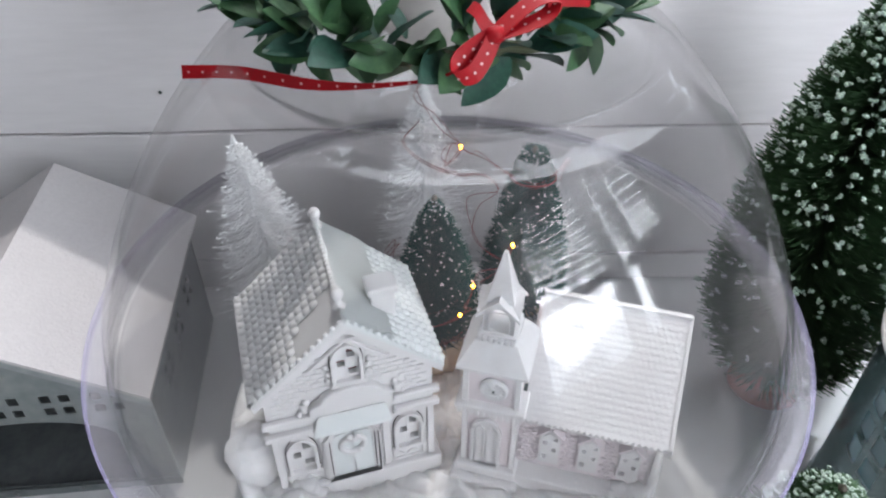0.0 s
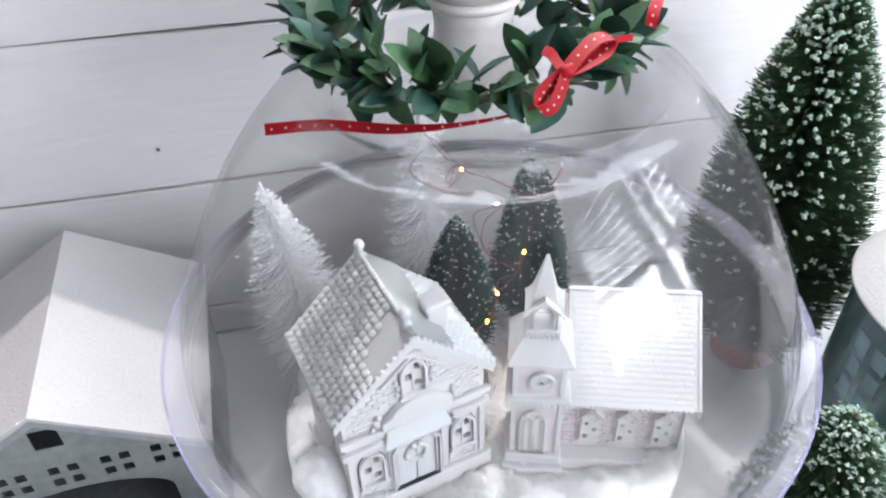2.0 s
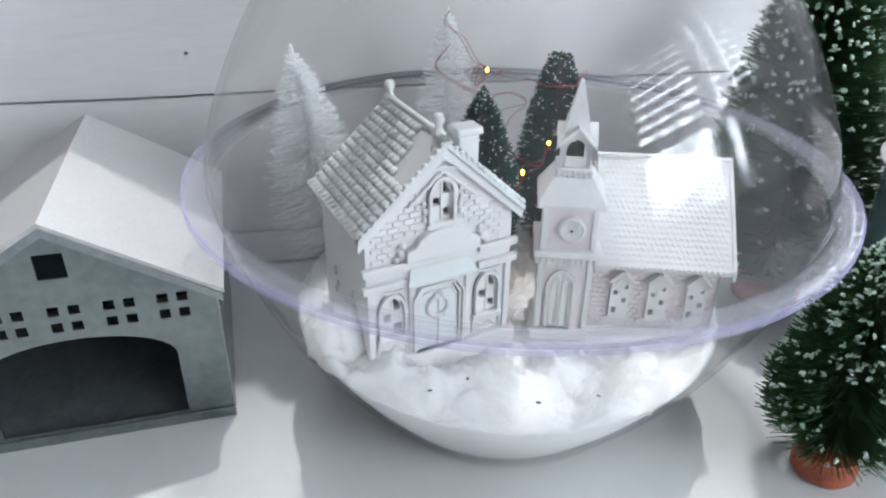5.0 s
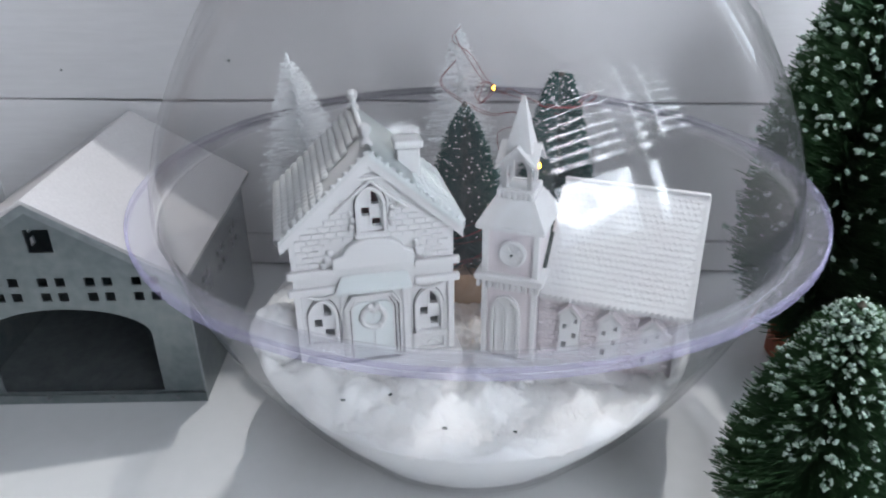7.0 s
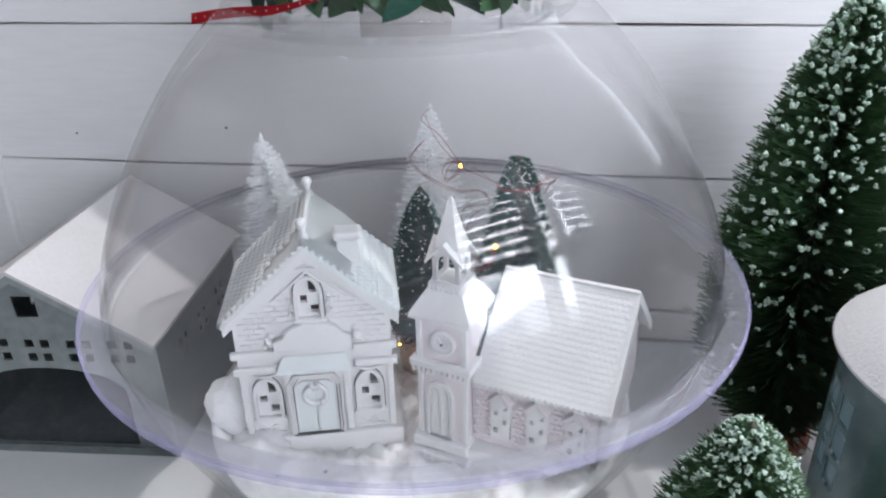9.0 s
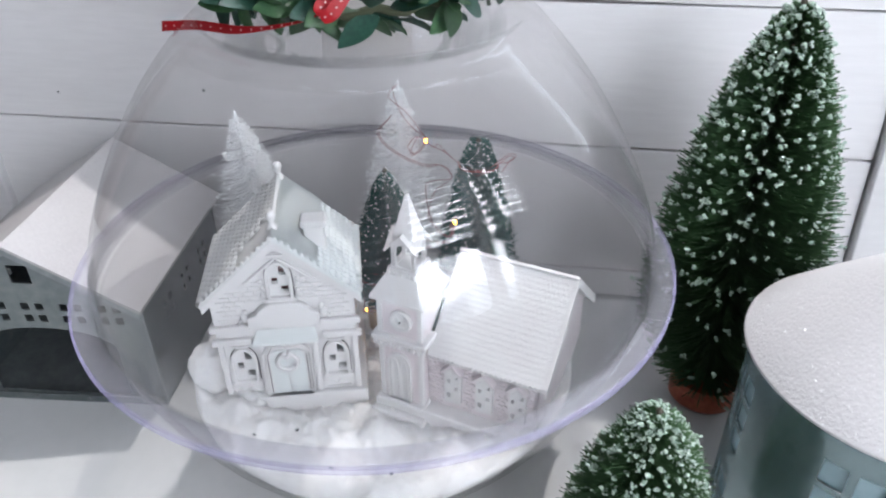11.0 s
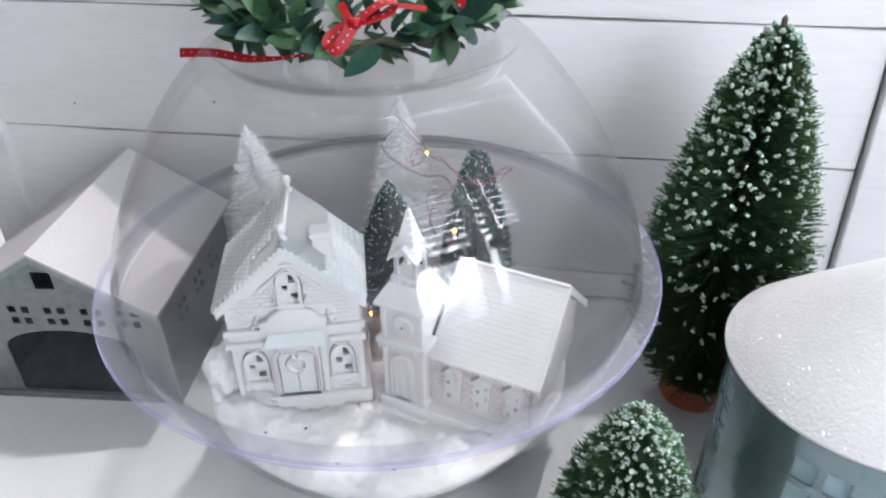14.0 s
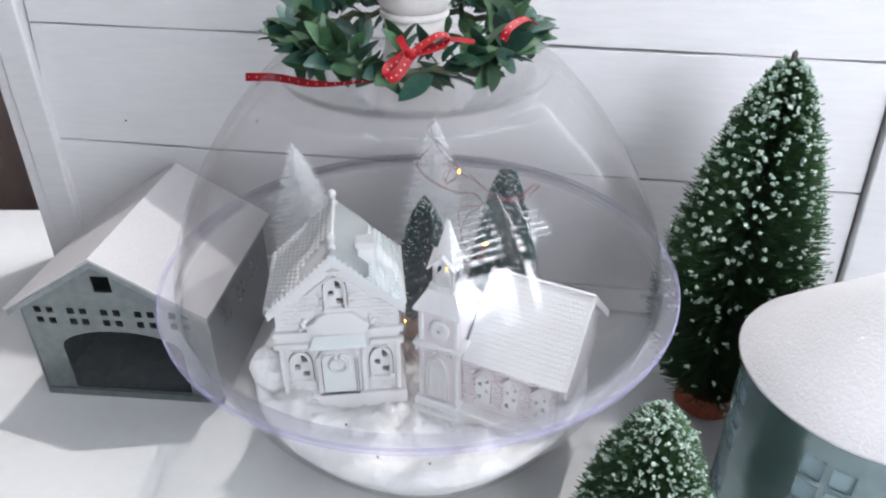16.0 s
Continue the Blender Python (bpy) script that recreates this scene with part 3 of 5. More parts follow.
MOUNDS = [  # x, y, half width, half depth, height of soft heaps in the snow
    (-0.0445, 0.1690, 0.0150, 0.0110, 0.0075), (-0.0220, 0.1760, 0.0150, 0.0090, 0.0080), (-0.0120, 0.1640, 0.0200, 0.0100, 0.0055),
    (0.0140, 0.1740, 0.0120, 0.0095, 0.0085), (0.0400, 0.1720, 0.0170, 0.0110, 0.0040), (0.0020, 0.1880, 0.0080, 0.0070, 0.0050),
    (-0.0640, 0.1780, 0.0120, 0.0100, 0.0060), (0.0600, 0.1850, 0.0130, 0.0120, 0.0040), (-0.0300, 0.1560, 0.0110, 0.0080, 0.0045)]


def snow_height(x, y):
    """Height of the cotton at a place, from the globe's axis."""
    q = Vector((x * 30, y * 30, 1.3))
    h = 0.0438 + 0.004 * noise.noise(q) + 0.0035 * abs(noise.noise(q * 2.3)) + 0.0050 * abs(noise.noise(q * 4.3)) + 0.0030 * abs(noise.noise(q * 9.1)) + 0.0008 * noise.noise(q * 19)
    for bx, by, wide, deep, high in MOUNDS:
        h += high * math.exp(-(((x + GX - bx) / wide) ** 2 + ((y + GY - by) / deep) ** 2) ** 1.25)
    h += 0.014 * max(0, (math.hypot(x, y) - 0.070) / 0.04) * (0.8 + 0.7 * noise.noise(Vector((x * 45, y * 45, 5))))
    return h


cot = bmesh.new()
NA, NR = 260, 60
tops, bots = [], []
for j in range(NR + 1):
    f = j / NR
    rt, rb = [], []
    for i in range(NA):
        a = 2 * math.pi * i / NA
        R = 0.1042 + 0.0008 * noise.noise(Vector((math.cos(a) * 4, math.sin(a) * 4, 2)))
        x, y = R * f * math.cos(a), R * f * math.sin(a)
        zt = snow_height(x, y)
        rt.append(cot.verts.new((x, y, zt)))
    tops.append(rt)
    for i in range(NA):
        a = 2 * math.pi * i / NA
        z = 0.0066 + f * 0.049
        r = (bowl_radius(z) - 0.0004) * (1.0 if f > 0 else 0.0)
        r -= 0.0011 * max(0.0, noise.noise(Vector((math.cos(a) * 3, math.sin(a) * 3, z * 45)))) ** 1.5 + 0.0004 * abs(noise.noise(Vector((math.cos(a) * 9, math.sin(a) * 9, z * 110))))
        rb.append(cot.verts.new((r * math.cos(a), r * math.sin(a), z if f > 0 else 0.0064)))
    bots.append(rb)
for rows in (tops, bots):
    for p, q in zip(rows, rows[1:]):
        for i in range(NA):
            k = (i + 1) % NA
            cot.faces.new((p[i], p[k], q[k], q[i]))
for i in range(NA):
    k = (i + 1) % NA
    cot.faces.new((tops[-1][i], tops[-1][k], bots[-1][k], bots[-1][i]))
bmesh.ops.remove_doubles(cot, verts=cot.verts, dist=1e-6)
snow = part("cotton_snow", cot, COTTON, None, "bed of white cotton wool snow filling the bowl", smooth=True)
snow.location = (GX, GY, 0)
tagged(snow, category="snow")

TUFTS = [  # x, y, z, size, squash
    (-0.0845, 0.1970, 0.0605, 0.0155, (0.9, 0.85, 1.15)), (-0.0670, 0.1880, 0.0500, 0.0130, (1.15, 1, 0.75)),
    (-0.0580, 0.2680, 0.0500, 0.0190, (1.3, 1, 0.5)), (0.0560, 0.2800, 0.0480, 0.0180, (1.3, 1, 0.5))]
for i, (x, y, z, s, sq) in enumerate(TUFTS):
    t = part("cotton_tuft", lump(s, i + 1, 0.15, sq, 5, 1.9), COTTON, None, "loose soft tuft of white cotton wool on the snow", smooth=True)
    t.location = (x, y, z)
    tagged(t, category="cotton wool", group="cotton tufts")
nrng = np.random.default_rng(5)
fa, fr = nrng.uniform(0, 2 * math.pi, 5200), 0.102 * np.sqrt(nrng.uniform(0.25, 1, 5200))
f0 = np.array([(r * math.cos(a), r * math.sin(a), snow_height(r * math.cos(a), r * math.sin(a)) - 0.0005) for a, r in zip(fa, fr)])
f1 = f0 + nrng.normal(0, 0.0032, (5200, 3)) + np.array([0, 0, 0.0022])
part("fibres", bristles(f0, f1, 0.00010, 0.00006), COTTON, snow, kind="stuff")
for i, (x, y) in enumerate([(-0.0300, 0.1690), (-0.004, 0.1465), (0.024, 0.1505), (-0.048, 0.1590)]):
    s = part("bark_speck", lump(0.0014 if i == 0 else 0.0007, i + 20, 0.9, (1.5, 1, 0.5), 2, 3.0), SPECK, None, "tiny dark green bit caught in the cotton")
    s.location = (x, y, snow_height(x - GX, y - GY) + 0.0003)
    tagged(s, category="speck", group="specks in the cotton")

# ---- tin barn ----
barn = thing("tin_barn", "small galvanised tin barn with a white glitter roof", "lantern house", (-0.2029, 0.2158, 0.0), 5.9)
BW, EAVE, APEX, DEEP = 0.0638, 0.0795, 0.1185, 0.120
PITCH = (APEX - EAVE) / BW


def quartet(cx, cz, s=0.0049, gap=0.0037):
    a, b2 = gap / 2, gap / 2 + s
    return [rect(cx + p, cx + p + s, cz + q, cz + q + s) for p in (-b2, a) for q in (-b2, a)]


gable = [(-BW, 0), (BW, 0), (BW, EAVE - 0.002), (0, APEX), (-BW, EAVE - 0.002)]
holes = [arch(-0.0425, 0.0420, 0.0072, 0.0432, 0.0588, 18), rect(-0.0084, 0.0040, 0.0910, 0.1035)]
for cx in (-0.0480, -0.0249, -0.0018, 0.0214, 0.0443):
    holes += quartet(cx, 0.0702)
part("front_panel", plate([gable] + holes, 0.0, 0.0012), ZINC, barn)
# back in darker tin: the shade inside the barn is in its colour
part("back_panel", plate([gable], DEEP, DEEP + 0.0012), SHADED_TIN, barn, "tin back, coloured darker for the shade inside the barn")
for sx in (-1, 1):
    side = [rect(0, DEEP, 0, EAVE - 0.001)]
    for cy in (0.030, 0.060, 0.090):
        side += quartet(cy, 0.055, 0.0052)
    me = plate(side, -0.0006, 0.0006)
    me.transform(Matrix.Translation((sx * (BW - 0.0006), 0.0013, 0)) @ Matrix.Rotation(radians(90), 4, "Z"))
    part("side_panel", me, ZINC, barn)
part("floor_tray", box(-BW + 0.0015, BW - 0.0015, 0.0013, DEEP, 0.0008, 0.0020), ZINC_EDGE, barn)
part("bottom_rail", box(-BW - 0.0006, BW + 0.0006, -0.0012, -0.0002, 0.0, 0.0058, 0.0003), ZINC, barn)
# lighter strips added to draw the highlight along the front corners
for sx in (-1, 1):
    part("corner_highlight", box(sx * (BW + 0.0002) - 0.0006, sx * (BW + 0.0002) + 0.0006, -0.0009, 0.0001, 0.0060, EAVE - 0.0030, 0.0003), ZINC_EDGE, barn, "lighter tin strip for the highlight along the corner")
for sx in (-0.054, -0.02, 0.014, 0.049):
    part("rivet", lathe([(0.0, 0.0008), (0.0010, 0.0006), (0.0013, 0.0)][::-1], 10), SCREW, barn).matrix_basis = pose(sx, -0.0016, 0.0036, 90)
for sx in (-1, 1):
    bm = bmesh.new()
    x1, z1 = 0.0682, APEX + 0.0042 - 0.0682 * PITCH
    sec = [(0.0, APEX + 0.0020), (sx * x1, z1 - 0.0022), (sx * x1, z1), (0.0, APEX + 0.0042)]
    a = [bm.verts.new((x, -0.0092, z)) for x, z in sec]
    c = [bm.verts.new((x, 0.1290, z)) for x, z in sec]
    bm.faces.new(a), bm.faces.new(c[::-1])
    for i in range(4):
        bm.faces.new((a[i], a[(i + 1) % 4], c[(i + 1) % 4], c[i]))
    part("roof_slope", bm, BARN_ROOF, barn, "white roof slope with sparse glitter")
    bm = bmesh.new()
    sec = [(0.0, APEX - 0.0026), (sx * (x1 - 0.001), z1 - 0.0066), (sx * (x1 - 0.001), z1 - 0.0024), (0.0, APEX + 0.0018)]
    a = [bm.verts.new((x, -0.0088, z)) for x, z in sec]
    c = [bm.verts.new((x, -0.0078, z)) for x, z in sec]
    bm.faces.new(a), bm.faces.new(c[::-1])
    for i in range(4):
        bm.faces.new((a[i], a[(i + 1) % 4], c[(i + 1) % 4], c[i]))
    part("roof_edge", bm, ZINC_EDGE, barn, "folded bare tin roof edge")

# ---- round tin lantern ----
LX, LY, LR = 0.2443, 0.1868, 0.0666
lantern = thing("round_tin_lantern", "round galvanised tin lantern with a white glitter cone roof", "lantern house", (LX, LY, 0))
BR, BH = 0.0622, 0.1232
PANES = []
for k in range(6):
    mid = radians(179.5 + 60 * k)
    for c in (-1, 1):
        for pz in (0.0180, 0.0335, 0.0650, 0.0806, 0.0962):
            w = 0.0098 / BR
            PANES.append((mid + c * (0.0018 / BR + w / 2), w, pz, 0.0122))
NA2 = 320
zs = sorted({0.0, 0.012, 0.03, 0.05, BH} | {round(p[2], 5) for p in PANES} | {round(p[2] + p[3], 5) for p in PANES})
bm = bmesh.new()
grid = [[bm.verts.new((BR * math.cos(2 * math.pi * i / NA2), BR * math.sin(2 * math.pi * i / NA2), z)) for i in range(NA2)] for z in zs]
for j, (z0, z1) in enumerate(zip(zs, zs[1:])):
    zc = (z0 + z1) / 2
    for i in range(NA2):
        ac = 2 * math.pi * (i + 0.5) / NA2
        if any(abs((ac - a0 + math.pi) % (2 * math.pi) - math.pi) < w / 2 and pz < zc < pz + ph for a0, w, pz, ph in PANES):
            continue
        k = (i + 1) % NA2
        bm.faces.new((grid[j][i], grid[j][k], grid[j + 1][k], grid[j + 1][i]))
bmesh.ops.solidify(bm, geom=list(bm.faces), thickness=0.0009)
part("body", bm, LANTERN_TIN, lantern, "curved galvanised tin wall with cut-out windows", smooth=False)
for a0, w, pz, ph in PANES:
    bm = bmesh.new()
    a = [[bm.verts.new((r * math.cos(a0 + s * w * 0.56), r * math.sin(a0 + s * w * 0.56), z)) for r, s in ((BR - 0.0016, -1), (BR - 0.0016, 1), (BR - 0.0012, 1), (BR - 0.0012, -1))] for z in (pz - 0.0005, pz + ph + 0.0005)]
    bm.faces.new(a[0][::-1]), bm.faces.new(a[1])
    for i in range(4):
        bm.faces.new((a[0][i], a[0][(i + 1) % 4], a[1][(i + 1) % 4], a[1][i]))
    part("pane", bm, VELLUM, lantern, "pale blue frosted pane")
part("roof", lathe([(0.0, 0.1240), (LR - 0.001, 0.1240), (LR, 0.1246), (LR - 0.0006, 0.1256), (0.050, 0.1412), (0.025, 0.1642), (0.003, 0.1850), (0.0, 0.1858)], 96), GLITTER_WHITE, lantern, "white cone roof with sparse glitter", smooth=True)
part("bottom_rail", lathe([(BR + 0.0002, 0.0), (BR + 0.0016, 0.0), (BR + 0.0016, 0.008), (BR + 0.0002, 0.008)], 96, True), ZINC_EDGE, lantern)


# ---- bottle brush trees ----
def brush_tree(name, label, at, height, low, radius, count, hair, needle, tilt=(0, 0), frost=None, base=None, rise=0.25, seed=1, turns=26, stem_r=0.0016, tiers=0):
    """A bottle brush tree: wire stem, a spiral of bristles, frost on their ends, and a turned base.
    radius(u): the crown's radius at u from 0 (bottom) to 1 (tip). frost: (mat, count, size)."""
    rng = np.random.default_rng(seed)
    t = thing(name, label, "bottle brush tree", m=pose(*at, tilt[0], tilt[1], 0), group="bottle brush trees")
    u = np.sort(rng.uniform(0, 1, count) ** 0.85)
    if tiers:               # bristles gathered in rings, with gaps between
        u = np.clip(np.round(u * tiers) / tiers + rng.normal(0, 0.16 / tiers, count), 0, 1)
    ang = (rng.uniform(0, 1, count) if tiers else u * turns) * 2 * math.pi + rng.normal(0, 0.35, count) + rng.integers(0, 2, count) * math.pi
    rad = np.array([radius(x) for x in u]) * rng.normal(1.0, 0.11 if tiers else 0.050, count)
    z0 = low + u * (height - low) * 0.97
    lift = rad * (rise + rng.normal(0, 0.10, count))
    side = rng.normal(0, 0.09, count)
    starts = np.stack([0 * u, 0 * u, z0], 1) + rng.normal(0, 0.0006, (count, 3))
    ends = np.stack([rad * np.cos(ang + side), rad * np.sin(ang + side), z0 + lift], 1)
    ends[:, 2] = np.minimum(ends[:, 2], height + 0.001 + rng.normal(0, 0.0015, count))
    part("bristles", bristles(starts, ends, hair * 1.1, hair * 0.8), needle, t, kind="stuff")
    part("stem", lathe([(stem_r, 0.002), (stem_r, height - 0.002), (0, height)], 10), needle if needle is WHITE_BRISTLE else STEM, t)
    if frost:
        mat, number, size = frost
        pick = rng.choice(count, number, replace=False, p=(0.5 + u ** 1.2) / (0.5 + u ** 1.2).sum())
        pts, rr = [], []
        for i in pick:
            way = (ends[i] - starts[i]) / (np.linalg.norm(ends[i] - starts[i]) + 1e-9)
            for k in range(rng.integers(4, 8)):
                pts.append(ends[i] - way * size * rng.uniform(-0.4, 1.9) + rng.normal(0, size * 0.42, 3))
                rr.append(size * rng.uniform(0.42, 0.80))
        if pts:
            part("frost", blobs(pts, rr, rng), mat, t, "pale green glittering frost lumps" if size > 0.001 else "white glittering specks", kind="stuff", smooth=True)
    if base:
        mat, r, h, lab = base
        part("base", lathe([(0.0, 0.0), (r * 0.93, 0.0), (r, h * 0.12), (r, h * 0.82), (r * 0.95, h), (0, h)], 40), mat, t, lab, smooth=False)
    return t


def big_shape(u):
    return 0.0440 * min(1, 0.66 + u * 2.2) * (1 - max(0, (u - 0.30) / 0.70) ** 1.35) ** 0.75 + 0.004


def small_shape(u):
    return 0.0320 * min(1, 0.86 + u * 1.2) * (1 - max(0, (u - 0.12) / 0.88) ** 1.35) ** 0.72 + 0.003


def slim_shape(r):
    return lambda u: r * min(1, 0.75 + u * 1.6) * (1 - max(0, (u - 0.18) / 0.82) ** 1.3) ** 0.8 + 0.0012


brush_tree("frosted_tree", "tall dark green bottle brush tree with frosted tips", (0.1920, 0.2870, 0), 0.2470, 0.012, big_shape, 10500, 0.00036, PINE,
           tilt=(-4.0, 1.6), frost=(FROST, 860, 0.00138), base=(RED_WOOD, 0.0205, 0.0150, "round red-brown wooden base"), rise=0.30, seed=3, turns=30)
brush_tree("frosted_tree", "short dark green bottle brush tree with frosted tips", (0.1385, 0.1420, 0), 0.1240, 0.016, small_shape, 7600, 0.00029, PINE,
           frost=(FROST, 640, 0.00110), base=(RED_WOOD, 0.0145, 0.014, "round red-brown wooden base"), rise=0.30, seed=5, turns=22)
brush_tree("green_mini_tree", "small dark green brush tree standing in the cotton", (0.0445, 0.3016, 0.046), 0.1150, 0.006, lambda u: slim_shape(0.0228)(u) + 0.0035 * u ** 3, 6000, 0.00025, PINE_DARK,
           frost=(FROST_FINE, 380, 0.00040), base=(PALE_WOOD, 0.010, 0.008, "small pale wooden base"), rise=0.35, seed=7, turns=24)
brush_tree("green_mini_tree", "small dark green brush tree between the houses", (-0.0039, 0.2733, 0.040), 0.1125, 0.018, slim_shape(0.0215), 5400, 0.00025, PINE_DARK,
           frost=(FROST_FINE, 330, 0.00040), base=(PALE_WOOD, 0.0150, 0.022, "pale bare wooden block base"), rise=0.35, seed=8, turns=24)
brush_tree("white_mini_tree", "white glittering brush tree leaning in the cotton", (-0.0830, 0.2850, 0.046), 0.1260, 0.010, slim_shape(0.0265), 2300, 0.00015, WHITE_BRISTLE,
           tilt=(-5, -7), frost=(FROST_FINE, 330, 0.00062), tiers=36, base=(PALE_WOOD, 0.010, 0.008, "small pale wooden base"), rise=0.06, seed=9, turns=24, stem_r=0.001)
brush_tree("white_mini_tree", "slim white glittering brush tree wound with wire", (-0.0110, 0.3330, 0.046), 0.1320, 0.010, slim_shape(0.0250), 1900, 0.00015, WHITE_BRISTLE,
           tilt=(-3, 0), frost=(FROST_FINE, 300, 0.00062), tiers=36, base=(PALE_WOOD, 0.010, 0.008, "small pale wooden base"), rise=0.06, seed=10, turns=24, stem_r=0.001)


# ---- white village house ----
house = thing("village_house", "white ceramic village house with a steep tiled roof", "ornament house", (-0.0381, 0.1935, 0.045), 17.0)
HW, HE, HA, HD = 0.0350, 0.0745, 0.1060, 0.0560     # half width, eaves, apex, depth
SLOPE = (0.1110 - 0.0752) / 0.0390


def village_window(cx, z0, w, h):
    """Openings of one arched window: three of its six lights are cut through."""
    x0, x1, zm = cx - w / 2, cx + w / 2, z0 + h * 0.62
    g = w * 0.13
    quarter = [(cx + g * 0.2, zm)] + [(cx + g * 0.2 + (w / 2 - g * 1.2) * math.cos(a), zm + (h * 0.38 - g) * math.sin(a)) for a in [math.pi / 2 * i / 6 for i in range(7)]]
    s = w * 0.37
    return [quarter, rect(x0 + g, x0 + g + s, z0 + h * 0.36, z0 + h * 0.36 + s), rect(cx + g * 0.4, cx + g * 0.4 + s, z0 + h * 0.09, z0 + h * 0.09 + s)]


HWINS = [(-0.0237, 0.0222, 0.0105, 0.0205), (0.0235, 0.0222, 0.0105, 0.0205), (-0.0002, 0.0745, 0.0100, 0.0190)]
front = [[(-HW, 0), (HW, 0), (HW, HE), (0, HA), (-HW, HE)]]
for wn in HWINS:
    front += village_window(*wn)
part("front_wall", plate(front, 0.0, 0.0025), CERAMIC, house)
part("back_wall", plate([front[0]], HD - 0.0025, HD), CERAMIC, house)
for sx in (-1, 1):
    side = [rect(0, HD - 0.0052, 0, HE)]
    for cy in (0.014, 0.037):
        side += village_window(cy, 0.022, 0.0095, 0.0190)
    me = plate(side, -0.00125, 0.00125)
    me.transform(Matrix.Translation((sx * (HW - 0.00125), 0.0026, 0)) @ Matrix.Rotation(radians(90), 4, "Z"))
    part("side_wall", me, CERAMIC, house)
part("inner_lining", plate([[(-HW + 0.003, 0.004), (HW - 0.003, 0.004), (HW - 0.003, HE - 0.002), (0, HA - 0.006), (-HW + 0.003, HE - 0.002)]], HD - 0.0034, HD - 0.0026), CERAMIC_IN, house, "bare red clay inside")
part("inner_floor", box(-HW + 0.0026, HW - 0.0026, 0.0026, HD - 0.0026, 0.001, 0.0030), CERAMIC_IN, house)
part("plinth", box(-0.0385, 0.0385, -0.0035, HD + 0.002, -0.004, 0.0105, 0.0010), CERAMIC, house)
for wn in HWINS:
    cx, z0, w, h = wn
    o = arch(cx - w / 2 - 0.0014, cx + w / 2 + 0.0014, z0 - 0.0005, z0 + h * 0.6, z0 + h + 0.0014)
    i2 = arch(cx - w / 2, cx + w / 2, z0, z0 + h * 0.6, z0 + h)
    fr = part("window_frame", plate([o, i2], -0.0024, -0.0001), CERAMIC, house)
    # flat dark strip in place of the shadow gap round the frame
    o3 = arch(cx - w / 2 - 0.0019, cx + w / 2 + 0.0019, z0 - 0.0005, z0 + h * 0.6, z0 + h + 0.0019)
    part("slot", plate([o3, o], -0.0003, -0.0001), SLOT_SHADE, fr, "narrow dark strip for the shade in the gap round the frame")
    part("sill", box(cx - w / 2 - 0.0024, cx + w / 2 + 0.0024, -0.0026, -0.0001, z0 - 0.0026, z0 - 0.0007, 0.0004), CERAMIC, fr)
    part("mullion", box(cx - 0.0005, cx + 0.0005, -0.0007, -0.0001, z0, z0 + h), CERAMIC, fr)
# string courses, pilasters, sign, canopy and door
for z0, z1, d in ((0.0470, 0.0505, 0.0030), (0.0555, 0.0590, 0.0030)):
    for x0, x1 in ((-0.0374, -0.0175), (0.0175, 0.0374)):
        part("string_course", box(x0, x1, -d, -0.0001, z0, z1, 0.0006), CERAMIC, house)
for x0 in (-0.0352, -0.0158, 0.0118, 0.0322):
    part("pilaster", box(x0, x0 + 0.0030, -0.0016, -0.0001, 0.0107, 0.0468, 0.0004), CERAMIC, house)
sign = [(-0.0172, 0.0595), (0.0165, 0.0595), (0.0165, 0.0640)] + [(0.0125 * math.cos(math.pi * i / 12), 0.0655 + 0.0062 * math.sin(math.pi * i / 12)) for i in range(13)] + [(-0.0172, 0.0640)]
part("blank_sign", plate([sign], -0.0042, -0.0001, 0.0006), CERAMIC, house, "plain arched sign board")
for sx, dz in ((-1, 0), (1, 0.001)):
    for k, (dx, dz2, r) in enumerate(((0.0195, 0.0625, 0.0021), (0.0185, 0.0660, 0.0015), (0.0215, 0.0600, 0.0014), (0.0080, 0.0800, 0.0013), (0.0088, 0.0835, 0.0011), (0.0086, 0.0765, 0.0013))):
        part("scroll", lump(r, k + sx * 9 + 40, 0.5, (1, 0.8, 1.2), 2), CERAMIC, house, smooth=True).location = (sx * dx, -0.0012, dz2 + dz)
bm = bmesh.new()
prof = [(-0.0002, 0.0542, 0), (-0.0060, 0.0486, 1), (-0.0060, 0.0474, 1), (-0.0002, 0.0486, 0)]
a = [bm.verts.new((-0.0148 - 0.0032 * w, y, z)) for y, z, w in prof]
q = [bm.verts.new((0.0142 + 0.0016 * w, y, z)) for y, z, w in prof]
bm.faces.new(a), bm.faces.new(q[::-1])
for i in range(4):
    bm.faces.new((a[i], a[(i + 1) % 4], q[(i + 1) % 4], q[i]))
bmesh.ops.bevel(bm, geom=list(bm.edges), offset=0.0004, segments=2, affect="EDGES")
part("canopy", bm, CERAMIC_MINT, house, "sloping snow-covered door canopy")


def strip(name, x0, z0, x1, z1, wide, deep, mat, parent):
    """A raised strip on the front between two places."""
    long = math.hypot(x1 - x0, z1 - z0)
    ob = part(name, box(-long / 2, long / 2, -deep, -0.0001, -wide / 2, wide / 2, min(wide, deep) * 0.3), mat, parent)
    ob.matrix_basis = pose((x0 + x1) / 2, 0, (z0 + z1) / 2, 0, -math.degrees(math.atan2(z1 - z0, x1 - x0)), 0)
    return ob


